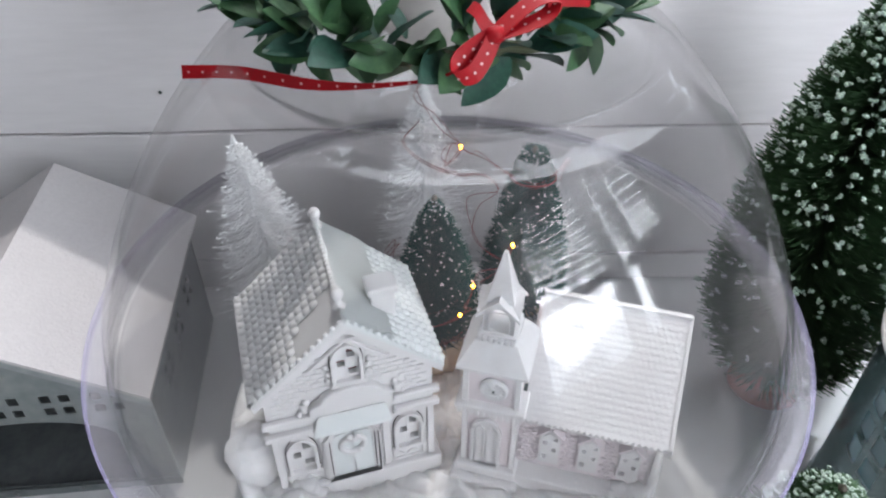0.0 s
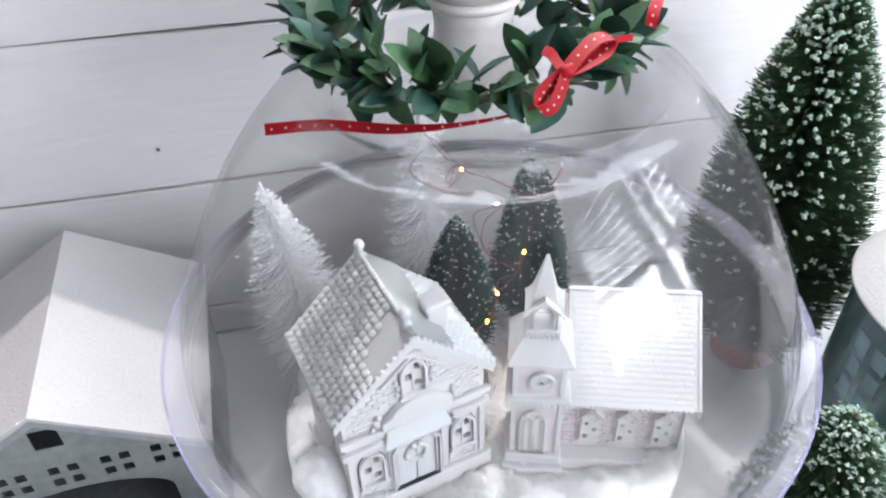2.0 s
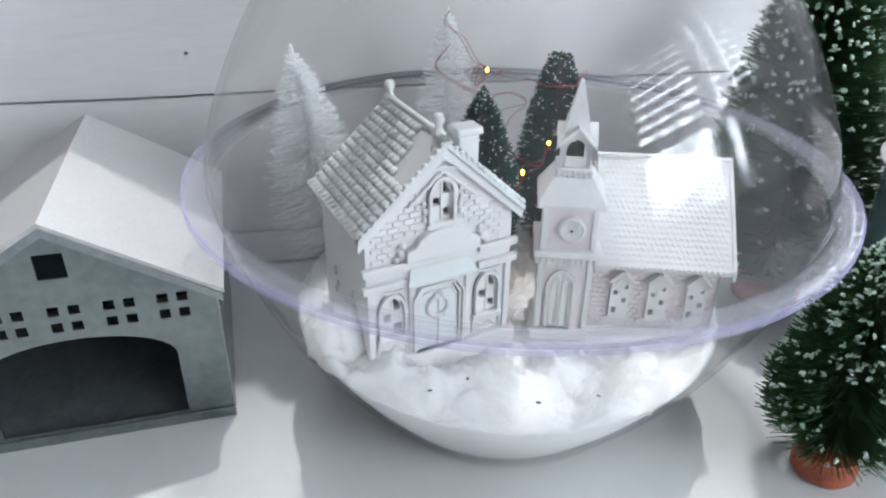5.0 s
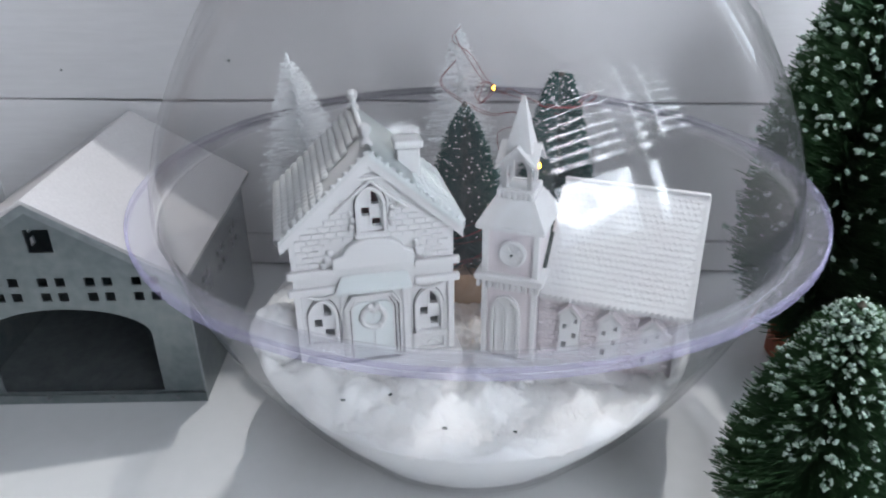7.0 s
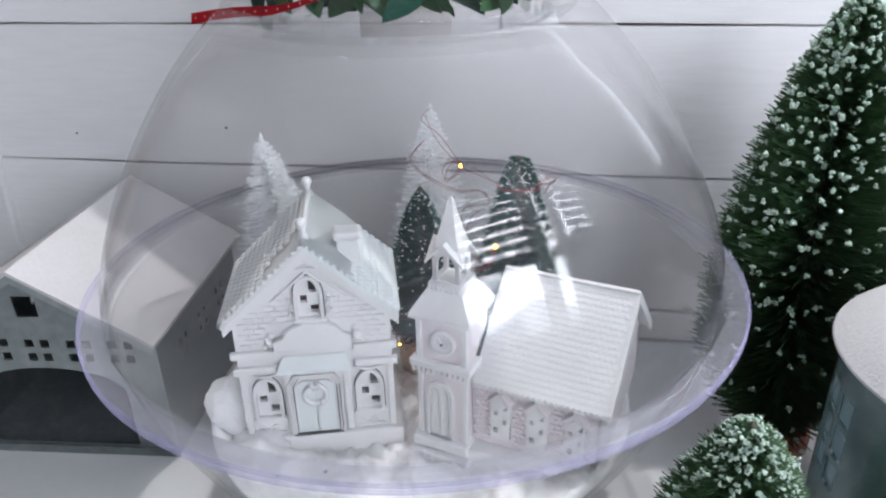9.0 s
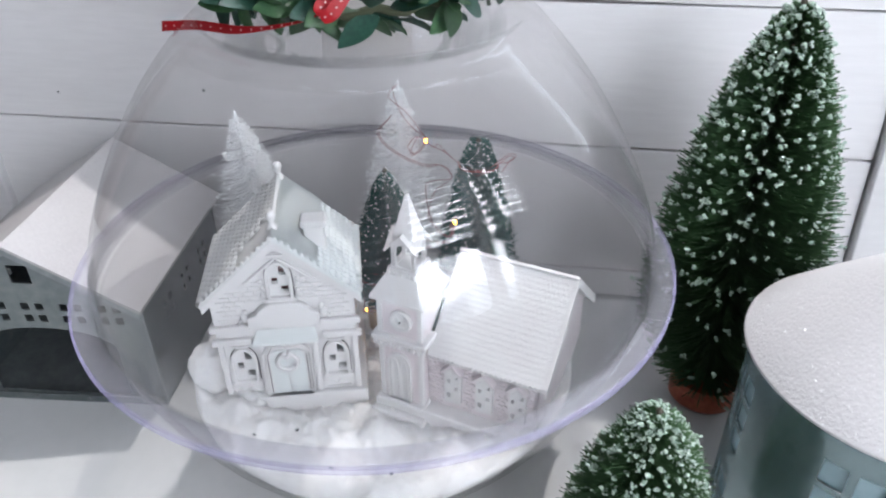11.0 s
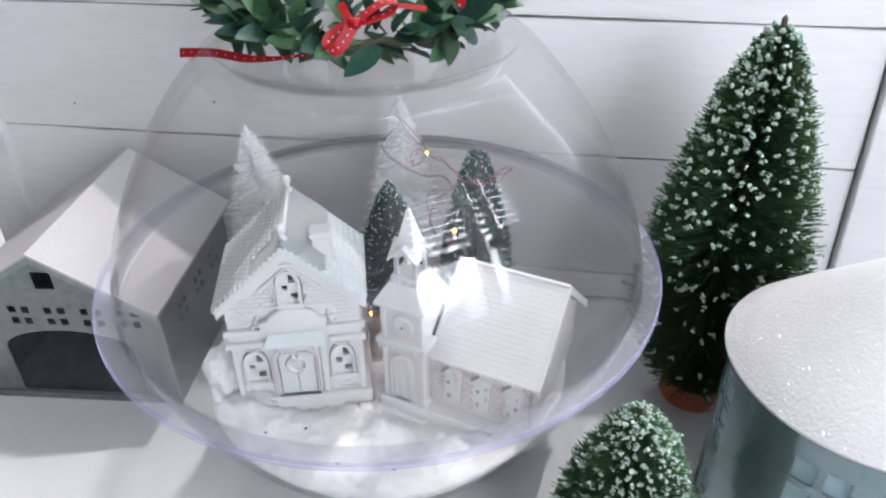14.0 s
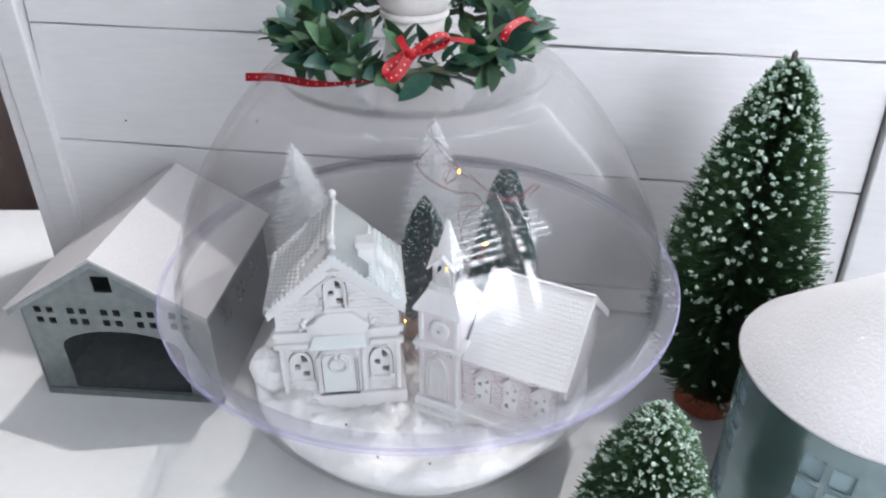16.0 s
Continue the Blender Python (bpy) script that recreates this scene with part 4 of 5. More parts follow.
strip("tie_beam", -0.0098, 0.0985, 0.0098, 0.0985, 0.0017, 0.0026, CERAMIC, house)
for sx in (-1, 1):
    strip("gable_hood", sx * 0.0158, 0.0835, 0, 0.0972, 0.0013, 0.0018, CERAMIC, house)
    strip("apex_strut", sx * 0.0046, 0.0995, 0, 0.1030, 0.0009, 0.0026, CERAMIC, house)
    wx = sx * 0.0236
    sag = [Vector((wx + 0.0068 * u, -0.0010, 0.0462 - 0.0020 * (1 - u * u))) for u in [-1 + i / 5 for i in range(11)]]
    part("swag", tube(sag, 0.0007, 6), CERAMIC, house, smooth=True)
    part("swag_panel", plate([rect(wx - 0.0074, wx + 0.0074, 0.0116, 0.0186), rect(wx - 0.0065, wx + 0.0065, 0.0125, 0.0177)], -0.0011, -0.0001), CERAMIC, house)
    curl = [Vector((wx + 0.0052 * u, -0.0005, 0.0150 + 0.0013 * math.sin(u * 5))) for u in [-1 + i / 8 for i in range(17)]]
    part("panel_scroll", tube(curl, 0.0005, 5), CERAMIC, house, smooth=True)
    strip("red_glaze", -0.0018 + sx * 0.0132, 0.0466, -0.0018 + sx * 0.0075, 0.0466, 0.0011, 0.0004, RED_GLAZE, house)
DX = -0.0018
for k, (g, d) in enumerate(((0.0, 0.0034), (0.0014, 0.0022), (0.0028, 0.0012))):
    oct_o = [(DX - 0.0125 + g, 0.0107), (DX + 0.0125 - g, 0.0107), (DX + 0.0125 - g, 0.0395 - g), (DX + 0.0088 - g * 0.6, 0.0450 - g), (DX - 0.0088 + g * 0.6, 0.0450 - g), (DX - 0.0125 + g, 0.0395 - g)]
    g2 = g + 0.0008
    oct_i = [(DX - 0.0125 + g2, 0.0107), (DX + 0.0125 - g2, 0.0107), (DX + 0.0125 - g2, 0.0395 - g2), (DX + 0.0088 - g2 * 0.6, 0.0450 - g2), (DX - 0.0088 + g2 * 0.6, 0.0450 - g2), (DX - 0.0125 + g2, 0.0395 - g2)]
    part("door_surround", plate([oct_o, oct_i], -d, -0.0001), CERAMIC, house)
    if k < 2:
        # flat dark strips in place of the shadow gaps round the door
        g3 = g + 0.0014
        slot = [(DX - 0.0125 + g3, 0.0107), (DX + 0.0125 - g3, 0.0107), (DX + 0.0125 - g3, 0.0395 - g3), (DX + 0.0088 - g3 * 0.6, 0.0450 - g3), (DX - 0.0088 + g3 * 0.6, 0.0450 - g3), (DX - 0.0125 + g3, 0.0395 - g3)]
        part("slot", plate([oct_i, slot], -0.0004, -0.0001), SLOT_SHADE, house, "narrow dark strip for the shade in the gap round the door")
door = part("door", plate([[(DX - 0.0088, 0.0107), (DX - 0.0004, 0.0107), (DX - 0.0004, 0.0400), (DX - 0.0062, 0.0400), (DX - 0.0088, 0.0370)]], -0.0010, -0.0001), CERAMIC_MINT, house)
part("door_leaf", plate([[(DX + 0.0004, 0.0107), (DX + 0.0088, 0.0107), (DX + 0.0088, 0.0370), (DX + 0.0062, 0.0400), (DX + 0.0004, 0.0400)]], -0.0010, -0.0001), CERAMIC_MINT, house)
ring = [Vector((DX + 0.0052 * math.cos(2 * math.pi * i / 24), -0.0016, 0.0325 + 0.0052 * math.sin(2 * math.pi * i / 24))) for i in range(24)]
part("door_wreath", tube(ring, 0.0013, 8, True), CERAMIC, door, smooth=True)
for k, (dx, dz) in enumerate(((-0.0016, 0.0055), (0.0018, 0.0058), (0.0002, 0.0040), (0.003, -0.004))):
    part("wreath_bow", lump(0.0016, k + 60, 0.5, (1, 0.7, 1), 2), CERAMIC, door, smooth=True).location = (DX + dx, -0.0022, 0.0325 + dz)
# roof
for sx in (-1, 1):
    bm = bmesh.new()
    sec = [(0.0, 0.1085), (sx * 0.0390, 0.1085 - 0.0390 * SLOPE), (sx * 0.0390, 0.1110 - 0.0390 * SLOPE), (0.0, 0.1110)]
    a = [bm.verts.new((x, -0.0045, z)) for x, z in sec]
    q = [bm.verts.new((x, 0.0590, z)) for x, z in sec]
    bm.faces.new(a), bm.faces.new(q[::-1])
    for i in range(4):
        bm.faces.new((a[i], a[(i + 1) % 4], q[(i + 1) % 4], q[i]))
    roof = part("roof_slope", bm, CERAMIC_MINT if sx > 0 else CERAMIC_TILE, house, "snow-covered roof slope" if sx > 0 else "roof slope of rounded tiles")
    bm = bmesh.new()
    sec = [(0.0, 0.1038), (sx * 0.0388, 0.1038 - 0.0388 * SLOPE), (sx * 0.0388, 0.1083 - 0.0388 * SLOPE), (0.0, 0.1083)]
    a = [bm.verts.new((x, -0.0030, z)) for x, z in sec]
    q = [bm.verts.new((x, -0.0002, z)) for x, z in sec]
    bm.faces.new(a), bm.faces.new(q[::-1])
    for i in range(4):
        bm.faces.new((a[i], a[(i + 1) % 4], q[(i + 1) % 4], q[i]))
    part("barge_board", bm, CERAMIC, house)
    if sx > 0:          # thick snow lying on this slope, thin at its lower edge
        bm = bmesh.new()
        rows = []
        for j in range(13):
            row = []
            for i in range(21):
                y = -0.0035 + 0.0615 * i / 20
                reach = 0.62 + 0.16 * noise.noise(Vector((y * 60, 3, 0)))
                x = 0.0385 * j / 12 * reach
                thick = 0.0024 * (1 - (j / 12) ** 6) * (0.7 + 0.5 * noise.noise(Vector((x * 90, y * 90, 1)))) + 0.0001
                row.append(bm.verts.new((x, y, 0.1111 - x * SLOPE + thick)))
            rows.append(row)
        for p, r in zip(rows, rows[1:]):
            for i in range(20):
                bm.faces.new((p[i], p[i + 1], r[i + 1], r[i]))
        bmesh.ops.solidify(bm, geom=list(bm.faces), thickness=0.0003)
        part("roof_snow", bm, CERAMIC_MINT, roof, "moulded snow on the roof", smooth=True)
    else:               # smooth raised strip along the eaves
        part("eave_strip", tube([Vector((-0.0386, -0.0040 + 0.0625 * i / 8, 0.1104 - 0.0386 * SLOPE)) for i in range(9)], 0.0019, 8), CERAMIC, roof, smooth=True)
part("chimney", box(0.0135, 0.0235, 0.0110, 0.0190, 0.0900, 0.1050, 0.0010), CERAMIC, house)
part("chimney_cap", box(0.0122, 0.0248, 0.0097, 0.0203, 0.1051, 0.1088, 0.0012), CERAMIC, house)
for y, z in ((0.0035, 0.1105), (0.0540, 0.1105)):
    part("finial", lathe([(0.0, 0.0), (0.0026, 0.0), (0.0029, 0.0015), (0.0017, 0.0028), (0.0014, 0.0045), (0.0024, 0.0062), (0.0026, 0.0076), (0.0018, 0.0092), (0.0, 0.0098)], 20), CERAMIC, house, smooth=True).location = (0, y, z)
part("ridge", tube([Vector((0, -0.004 + 0.063 * i / 20, 0.1112)) for i in range(21)], 0.0011, 8), CERAMIC_TILE, house, smooth=True)

for k in range(17):
    part("ridge_tile", lump(0.0016, 5, 0.12, (0.9, 1.1, 0.9), 2), CERAMIC_TILE, house, smooth=True).location = (0, 0.0100 + k * 0.00265, 0.1122)
for sx in (-1, 1):
    for k in range(14):
        t = (k + 0.5) / 14
        part("verge_tile", lump(0.0013, 6, 0.12, (1.1, 0.9, 0.9), 1), CERAMIC_TILE if sx < 0 else CERAMIC_MINT, house, smooth=True).location = (sx * 0.0385 * t, -0.0040, 0.1112 - 0.0385 * t * SLOPE)

# ---- white village church ----
church = thing("village_church", "white ceramic village church with a clock tower and spire", "ornament house", (0.0203, 0.1967, 0.048), -15.5)
TW = 0.0118
tower = part("tower", box(-TW, TW, 0.0, 0.0236, 0.0, 0.0745, 0.0006), CERAMIC_PINK, church)
for x0 in (-0.0124, 0.0098):
    part("corner_strip", box(x0, x0 + 0.0026, -0.0010, 0.0016, 0.008, 0.0715, 0.0003), CERAMIC, tower)
part("cornice", box(-0.0152, 0.0152, -0.0036, 0.0268, 0.0472, 0.0506, 0.0007), CERAMIC, church)
for i in range(11):
    part("dentil", box(-0.0142 + i * 0.00264, -0.0142 + i * 0.00264 + 0.0016, -0.0030, -0.0002, 0.0438, 0.0470, 0.0003), CERAMIC, church)
for i in range(9):
    part("dentil", box(-0.0146, -0.0120, 0.0010 + i * 0.00264, 0.0026 + i * 0.00264, 0.0438, 0.0470, 0.0003), CERAMIC, church)
clock = part("clock", lathe([(0.0, 0.0), (0.0060, 0.0), (0.0060, 0.0013), (0.0052, 0.0022), (0.0046, 0.0014), (0.0, 0.0014)], 32), CERAMIC, church, "round white clock in relief", smooth=True)
clock.matrix_basis = pose(0.0010, -0.0002, 0.0610, 90)
for k in range(12):
    a = math.pi / 6 * k
    part("hour_mark", box(-0.0003, 0.0003, 0.0030, 0.0042, 0.0014, 0.0019), CERAMIC, clock).matrix_basis = Matrix.Rotation(a, 4, "Z")
part("clock_hand", box(-0.0003, 0.0003, -0.0004, 0.0032, 0.0015, 0.0021), CERAMIC_TILE, clock).matrix_basis = Matrix.Rotation(0.5, 4, "Z")
part("clock_hand", box(-0.0003, 0.0003, -0.0004, 0.0022, 0.0015, 0.0021), CERAMIC_TILE, clock).matrix_basis = Matrix.Rotation(2.4, 4, "Z")
o = arch(-0.0078, 0.0056, 0.0085, 0.0310, 0.0400)
i2 = arch(-0.0064, 0.0042, 0.0085, 0.0310, 0.0386)
portal = part("portal", plate([o, i2], -0.0018, -0.0001), CERAMIC, church)
part("door", plate([arch(-0.0062, 0.0040, 0.0087, 0.0310, 0.0384)], -0.0007, -0.0001), CERAMIC, portal)
for cx in (-0.0036, 0.0014):
    part("lancet", plate([arch(cx - 0.0022, cx + 0.0022, 0.0092, 0.0310, 0.0356), arch(cx - 0.0015, cx + 0.0015, 0.0098, 0.0310, 0.0347)], -0.0014, -0.0008), CERAMIC, portal)


def frustum(x0, y0, x1, y1, z0, z1, top_x0, top_y0, top_x1, top_y1):
    bm = bmesh.new()
    lo = [bm.verts.new(p) for p in ((x0, y0, z0), (x1, y0, z0), (x1, y1, z0), (x0, y1, z0))]
    hi = [bm.verts.new(p) for p in ((top_x0, top_y0, z1), (top_x1, top_y0, z1), (top_x1, top_y1, z1), (top_x0, top_y1, z1))]
    bm.faces.new(lo[::-1]), bm.faces.new(hi)
    for i in range(4):
        bm.faces.new((lo[i], lo[(i + 1) % 4], hi[(i + 1) % 4], hi[i]))
    return bm


part("cap_edge", box(-0.0150, 0.0150, -0.0032, 0.0268, 0.0716, 0.0738, 0.0006), CERAMIC, church)
part("cap_roof", frustum(-0.0148, -0.0030, 0.0148, 0.0266, 0.0739, 0.0845, -0.0085, 0.0033, 0.0085, 0.0203), CERAMIC, church, "flared snow-covered tower roof")
part("belfry_base", box(-0.0080, 0.0080, 0.0038, 0.0198, 0.0846, 0.0878, 0.0005), CERAMIC, church)
for i in range(7):
    part("dentil", box(-0.0076 + i * 0.0023, -0.0076 + i * 0.0023 + 0.0013, 0.0028, 0.0037, 0.0842, 0.0872, 0.0002), CERAMIC, church)
belf = [[(-0.0063, 0), (0.0063, 0), (0.0063, 0.0108), (0, 0.0172), (-0.0063, 0.0108)], arch(-0.0044, 0.0044, 0.0006, 0.0070, 0.0128)]
for k in range(4):
    turn = Matrix.Translation((0, 0.0118, 0.0879)) @ Matrix.Rotation(math.pi / 2 * k, 4, "Z")
    me = plate(belf, -0.0063, -0.0049)
    me.transform(turn @ Matrix.Translation((0, 0.0002 * k, 0)))
    part("belfry_arch", me, CERAMIC, church)
    for sx in (-1, 1):      # little gable over each arch
        bm = bmesh.new()
        hi = [bm.verts.new(p) for p in ((0, 0, 0.0190), (0, -0.0086, 0.0190), (sx * 0.0088, -0.0086, 0.0103))]
        lo = [bm.verts.new(v.co - Vector((0, 0, 0.0014))) for v in hi]
        bm.faces.new(hi), bm.faces.new(lo[::-1])
        for i in range(3):
            bm.faces.new((hi[i], lo[i], lo[(i + 1) % 3], hi[(i + 1) % 3]))
        bmesh.ops.recalc_face_normals(bm, faces=bm.faces)
        bm.transform(turn)
        part("gable_slope", bm, CERAMIC, church)
part("clock_pin", lathe([(0.0, 0.0), (0.0006, 0.0), (0.0006, 0.0006), (0.0, 0.0007)], 8), SPECK, clock).location = (0, 0, 0.0018)
part("spire", frustum(-0.0056, 0.0062, 0.0056, 0.0174, 0.1035, 0.1255, -0.0006, 0.0112, 0.0006, 0.0124), CERAMIC, church, "slender pointed white spire")
# nave
NX0, NX1, NY, ND, NE, NRZ = 0.0121, 0.0712, 0.0060, 0.0740, 0.0430, 0.0790
gab = [(NY, 0), (NY + 0.046, 0), (NY + ND, 0.0165), (NY + ND, NE), (NY + ND / 2, NRZ - 0.002), (NY, NE)]
fw = [rect(NX0, NX1, 0, NE)]
for cx in (0.0268, 0.0440, 0.0615):
    fw += [rect(cx - 0.0034, cx - 0.0010, 0.0160, 0.0194), rect(cx + 0.0009, cx + 0.0031, 0.0218, 0.0246), rect(cx - 0.0033, cx - 0.0012, 0.0261, 0.0286), rect(cx + 0.0007, cx + 0.0033, 0.0294, 0.0324)]
part("front_wall", plate(fw, NY, NY + 0.002), CERAMIC_PINK, church, "pale pinkish brick nave wall")
part("back_wall", plate([[(NX0, 0), (0.050, 0), (NX1, 0.0165), (NX1, NE), (NX0, NE)]], NY + ND - 0.002, NY + ND), CERAMIC_PINK, church)
for x0 in (NX0, NX1 - 0.002):
    me = plate([[(p - NY, z) for p, z in gab]], -0.002, -0.0001)
    me.transform(Matrix.Translation((x0, NY, 0)) @ Matrix.Rotation(radians(90), 4, "Z"))
    part("gable_wall", me, CERAMIC_PINK, church)
RX0, RX1 = 0.0137, 0.0755
RS = (NRZ - 0.0415) / (ND / 2 + 0.004)
for sy in (-1, 1):
    bm = bmesh.new()
    ym = NY + ND / 2
    sec = [(ym, NRZ - 0.0012), (ym + sy * (ND / 2 + 0.004), 0.0403), (ym + sy * (ND / 2 + 0.004), 0.0425), (ym, NRZ + 0.0012)]
    a = [bm.verts.new((RX0, y, z)) for y, z in sec]
    q = [bm.verts.new((RX1, y, z)) for y, z in sec]
    bm.faces.new(a), bm.faces.new(q[::-1])
    for i in range(4):
        bm.faces.new((a[i], a[(i + 1) % 4], q[(i + 1) % 4], q[i]))
    nave_roof = part("roof_slope", bm, CERAMIC, church, "snow-white shingled roof slope")
    if sy < 0:
        # fine shingles, laid in staggered rows
        V, Fc = [], []
        length = math.hypot(ND / 2 + 0.004, NRZ - 0.0413)
        dy, dz = -(ND / 2 + 0.004) / length, -(NRZ - 0.0413) / length
        ny, nz = dz, -dy
        for r in range(19):
            for k in range(25):
                x = RX0 + 0.0016 + (k + 0.5 * (r % 2)) * 0.00252
                if x + 0.0023 > RX1 - 0.001:
                    continue
                s0, s1, b0 = r * length / 19.2 + 0.0015, (r + 1.0) * length / 19.2 + 0.0015, len(V)
                for sx2, ss, hh in ((0, s0, 0.0001), (0.0023, s0, 0.0001), (0.0023, s1 - 0.0013, 0.00026), (0.00115, s1, 0.00030), (0, s1 - 0.0013, 0.00026)):
                    V.append((x + sx2, ym + dy * ss + ny * hh, NRZ + 0.0012 + dz * ss + nz * hh))
                for sx2, ss in ((0.0023, s1 - 0.0013), (0.00115, s1), (0, s1 - 0.0013)):
                    V.append((x + sx2, ym + dy * ss, NRZ + 0.0010 + dz * ss))
                Fc += [(b0, b0 + 1, b0 + 2, b0 + 3, b0 + 4), (b0 + 2, b0 + 5, b0 + 6, b0 + 3), (b0 + 3, b0 + 6, b0 + 7, b0 + 4)]
        part("shingles", joined(V, Fc), CERAMIC, nave_roof, kind="stuff")
        for k in range(21):
            part("eave_bead", lump(0.0006, 3, 0.1, (1.1, 0.7, 1.0), 1), CERAMIC, nave_roof).location = (RX0 + 0.004 + k * 0.0029, NY - 0.0040, 0.0411)
# dark strip that paints the shade of the gap beside the tower
me = plate([[(0.0050, 0.0440), (0.0234, 0.0608), (0.0234, 0.0624), (0.0050, 0.0456)]], -0.0018, 0.0)
me.transform(Matrix.Translation((0.0119, 0, 0)) @ Matrix.Rotation(radians(90), 4, "Z"))
part("seam", me, SPECK, church, "dark strip for the shaded gap between tower and roof")
part("ridge", box(RX0 - 0.0004, RX1 + 0.0004, ym - 0.0012, ym + 0.0012, NRZ + 0.0006, NRZ + 0.0022, 0.0004), CERAMIC, church)
for x0 in (RX1 - 0.0004,):
    for sy in (-1, 1):
        bm = bmesh.new()
        sec = [(ym, NRZ - 0.0035), (ym + sy * (ND / 2 + 0.0045), 0.0378), (ym + sy * (ND / 2 + 0.0045), 0.0432), (ym, NRZ + 0.0020)]
        a = [bm.verts.new((x0, y, z)) for y, z in sec]
        q = [bm.verts.new((x0 + 0.0014, y, z)) for y, z in sec]
        bm.faces.new(a), bm.faces.new(q[::-1])
        for i in range(4):
            bm.faces.new((a[i], a[(i + 1) % 4], q[(i + 1) % 4], q[i]))
        part("barge_board", bm, CERAMIC, church)
for cx in (0.0268, 0.0440, 0.0615):
    pts = [(cx - 0.0044, 0.0132), (cx + 0.0044, 0.0132), (cx + 0.0044, 0.0335), (cx, 0.0379), (cx - 0.0044, 0.0335)]
    hol = [rect(cx - 0.0033, cx - 0.0011, 0.0161, 0.0193), rect(cx + 0.0010, cx + 0.0030, 0.0219, 0.0245), rect(cx - 0.0032, cx - 0.0013, 0.0262, 0.0285),
           [(cx + 0.0008, 0.0295), (cx + 0.0032, 0.0295), (cx + 0.0032, 0.0323)]]
    wf = part("dormer_window", plate([pts] + hol, NY - 0.0026, NY - 0.0001), CERAMIC, church, "house-shaped window standing proud of the wall")
    for sx in (-1, 1):
        part("hood", box(-0.0038, 0.0038, NY - 0.0048, NY - 0.0001, 0, 0.0011, 0.0003), CERAMIC_PINK, wf).matrix_basis = pose(cx + sx * 0.0026, 0, 0.0361, 0, sx * 46, 0)
        part("brace", box(-0.0019, 0.0019, NY - 0.0031, NY - 0.0026, 0, 0.0005), CERAMIC, wf).matrix_basis = pose(cx + sx * 0.0014, 0, 0.0335, 0, sx * 46, 0)
    part("mullion", box(cx - 0.0003, cx + 0.0003, NY - 0.0030, NY - 0.0026, 0.0135, 0.0372), CERAMIC, wf)
part("plinth", box(0.0100, 0.0640, -0.0030, 0.0600, -0.0040, 0.0070, 0.0010), CERAMIC, church)
part("step", box(-0.0165, 0.0150, -0.0075, 0.0250, -0.0060, 0.0020, 0.0012), CERAMIC, church)
part("step", box(-0.0148, 0.0135, -0.0040, 0.0240, 0.0022, 0.0080, 0.0010), CERAMIC, church)
# bricks of the nave, in low relief
V, Fc = [], []
for r in range(13):
    for k in range(22):
        x = NX0 + 0.0006 + (k + 0.5 * (r % 2)) * 0.00272
        z = 0.0076 + r * 0.00265
        if x + 0.0024 > NX1 - 0.0005 or any(abs(x + 0.0012 - cx) < 0.0058 and z < 0.037 for cx in (0.0268, 0.0440, 0.0615)):
            continue
        b0 = len(V)
        for yy, g in ((NY, 0.0), (NY - 0.0007, 0.0002)):
            V += [(x + g, yy, z + g), (x + 0.0023 - g, yy, z + g), (x + 0.0023 - g, yy, z + 0.0021 - g), (x + g, yy, z + 0.0021 - g)]
        Fc += [(b0 + 4, b0 + 5, b0 + 6, b0 + 7)] + [(b0 + i, b0 + (i + 1) % 4, b0 + 4 + (i + 1) % 4, b0 + 4 + i) for i in range(4)]
part("brick_relief", joined(V, Fc), CERAMIC_PINK, church, kind="stuff")

# ---- turned knob, wreath and ribbon on top ----
TOPZ = 0.2445
knob = thing("turned_knob", "cream painted turned wooden knob on the dome", "knob", (-0.0010, 0.2450, TOPZ))
part("foot", lathe([(0.0, 0.0), (0.0190, 0.0), (0.0196, 0.0015), (0.0180, 0.0040), (0.0162, 0.0085), (0.0150, 0.0140), (0.0150, 0.0195), (0.0160, 0.0252), (0.0, 0.0253)], 64), KNOB_PAINT, knob, smooth=True)
part("collar", lathe([(0.0, 0.0254), (0.0168, 0.0254), (0.0176, 0.0264), (0.0176, 0.0278), (0.0166, 0.0288), (0.0, 0.0289)], 64), KNOB_PAINT, knob, smooth=True)
BULB = [(0.0162, 0.0), (0.0184, 0.0037), (0.0198, 0.0084), (0.0198, 0.0132), (0.0184, 0.0174), (0.0166, 0.0200), (0.0172, 0.0214), (0.0176, 0.0230), (0.0160, 0.0246), (0.0150, 0.0292), (0.0162, 0.0362), (0.0192, 0.0422), (0.0200, 0.0482), (0.0170, 0.0542), (0.0090, 0.0574)]
part("bulb", lathe([(0.0, 0.0290)] + [(r, 0.0290 + z) for r, z in BULB] + [(0.0, 0.0872)], 64), KNOB_PAINT, knob, smooth=True)

WX, WY, WZ, WR = -0.0045, 0.2445, 0.2605, 0.0545
wreath = thing("leaf_wreath", "wreath of dark green box leaves lying on the dome", "wreath", (WX, WY, WZ))
part("ring", tube([Vector((WR * math.cos(2 * math.pi * i / 60), WR * math.sin(2 * math.pi * i / 60), -0.002 + 0.0015 * math.sin(i * 1.7))) for i in range(60)], 0.0018, 8, True), TWIG, wreath, "ring of thin dark twigs")


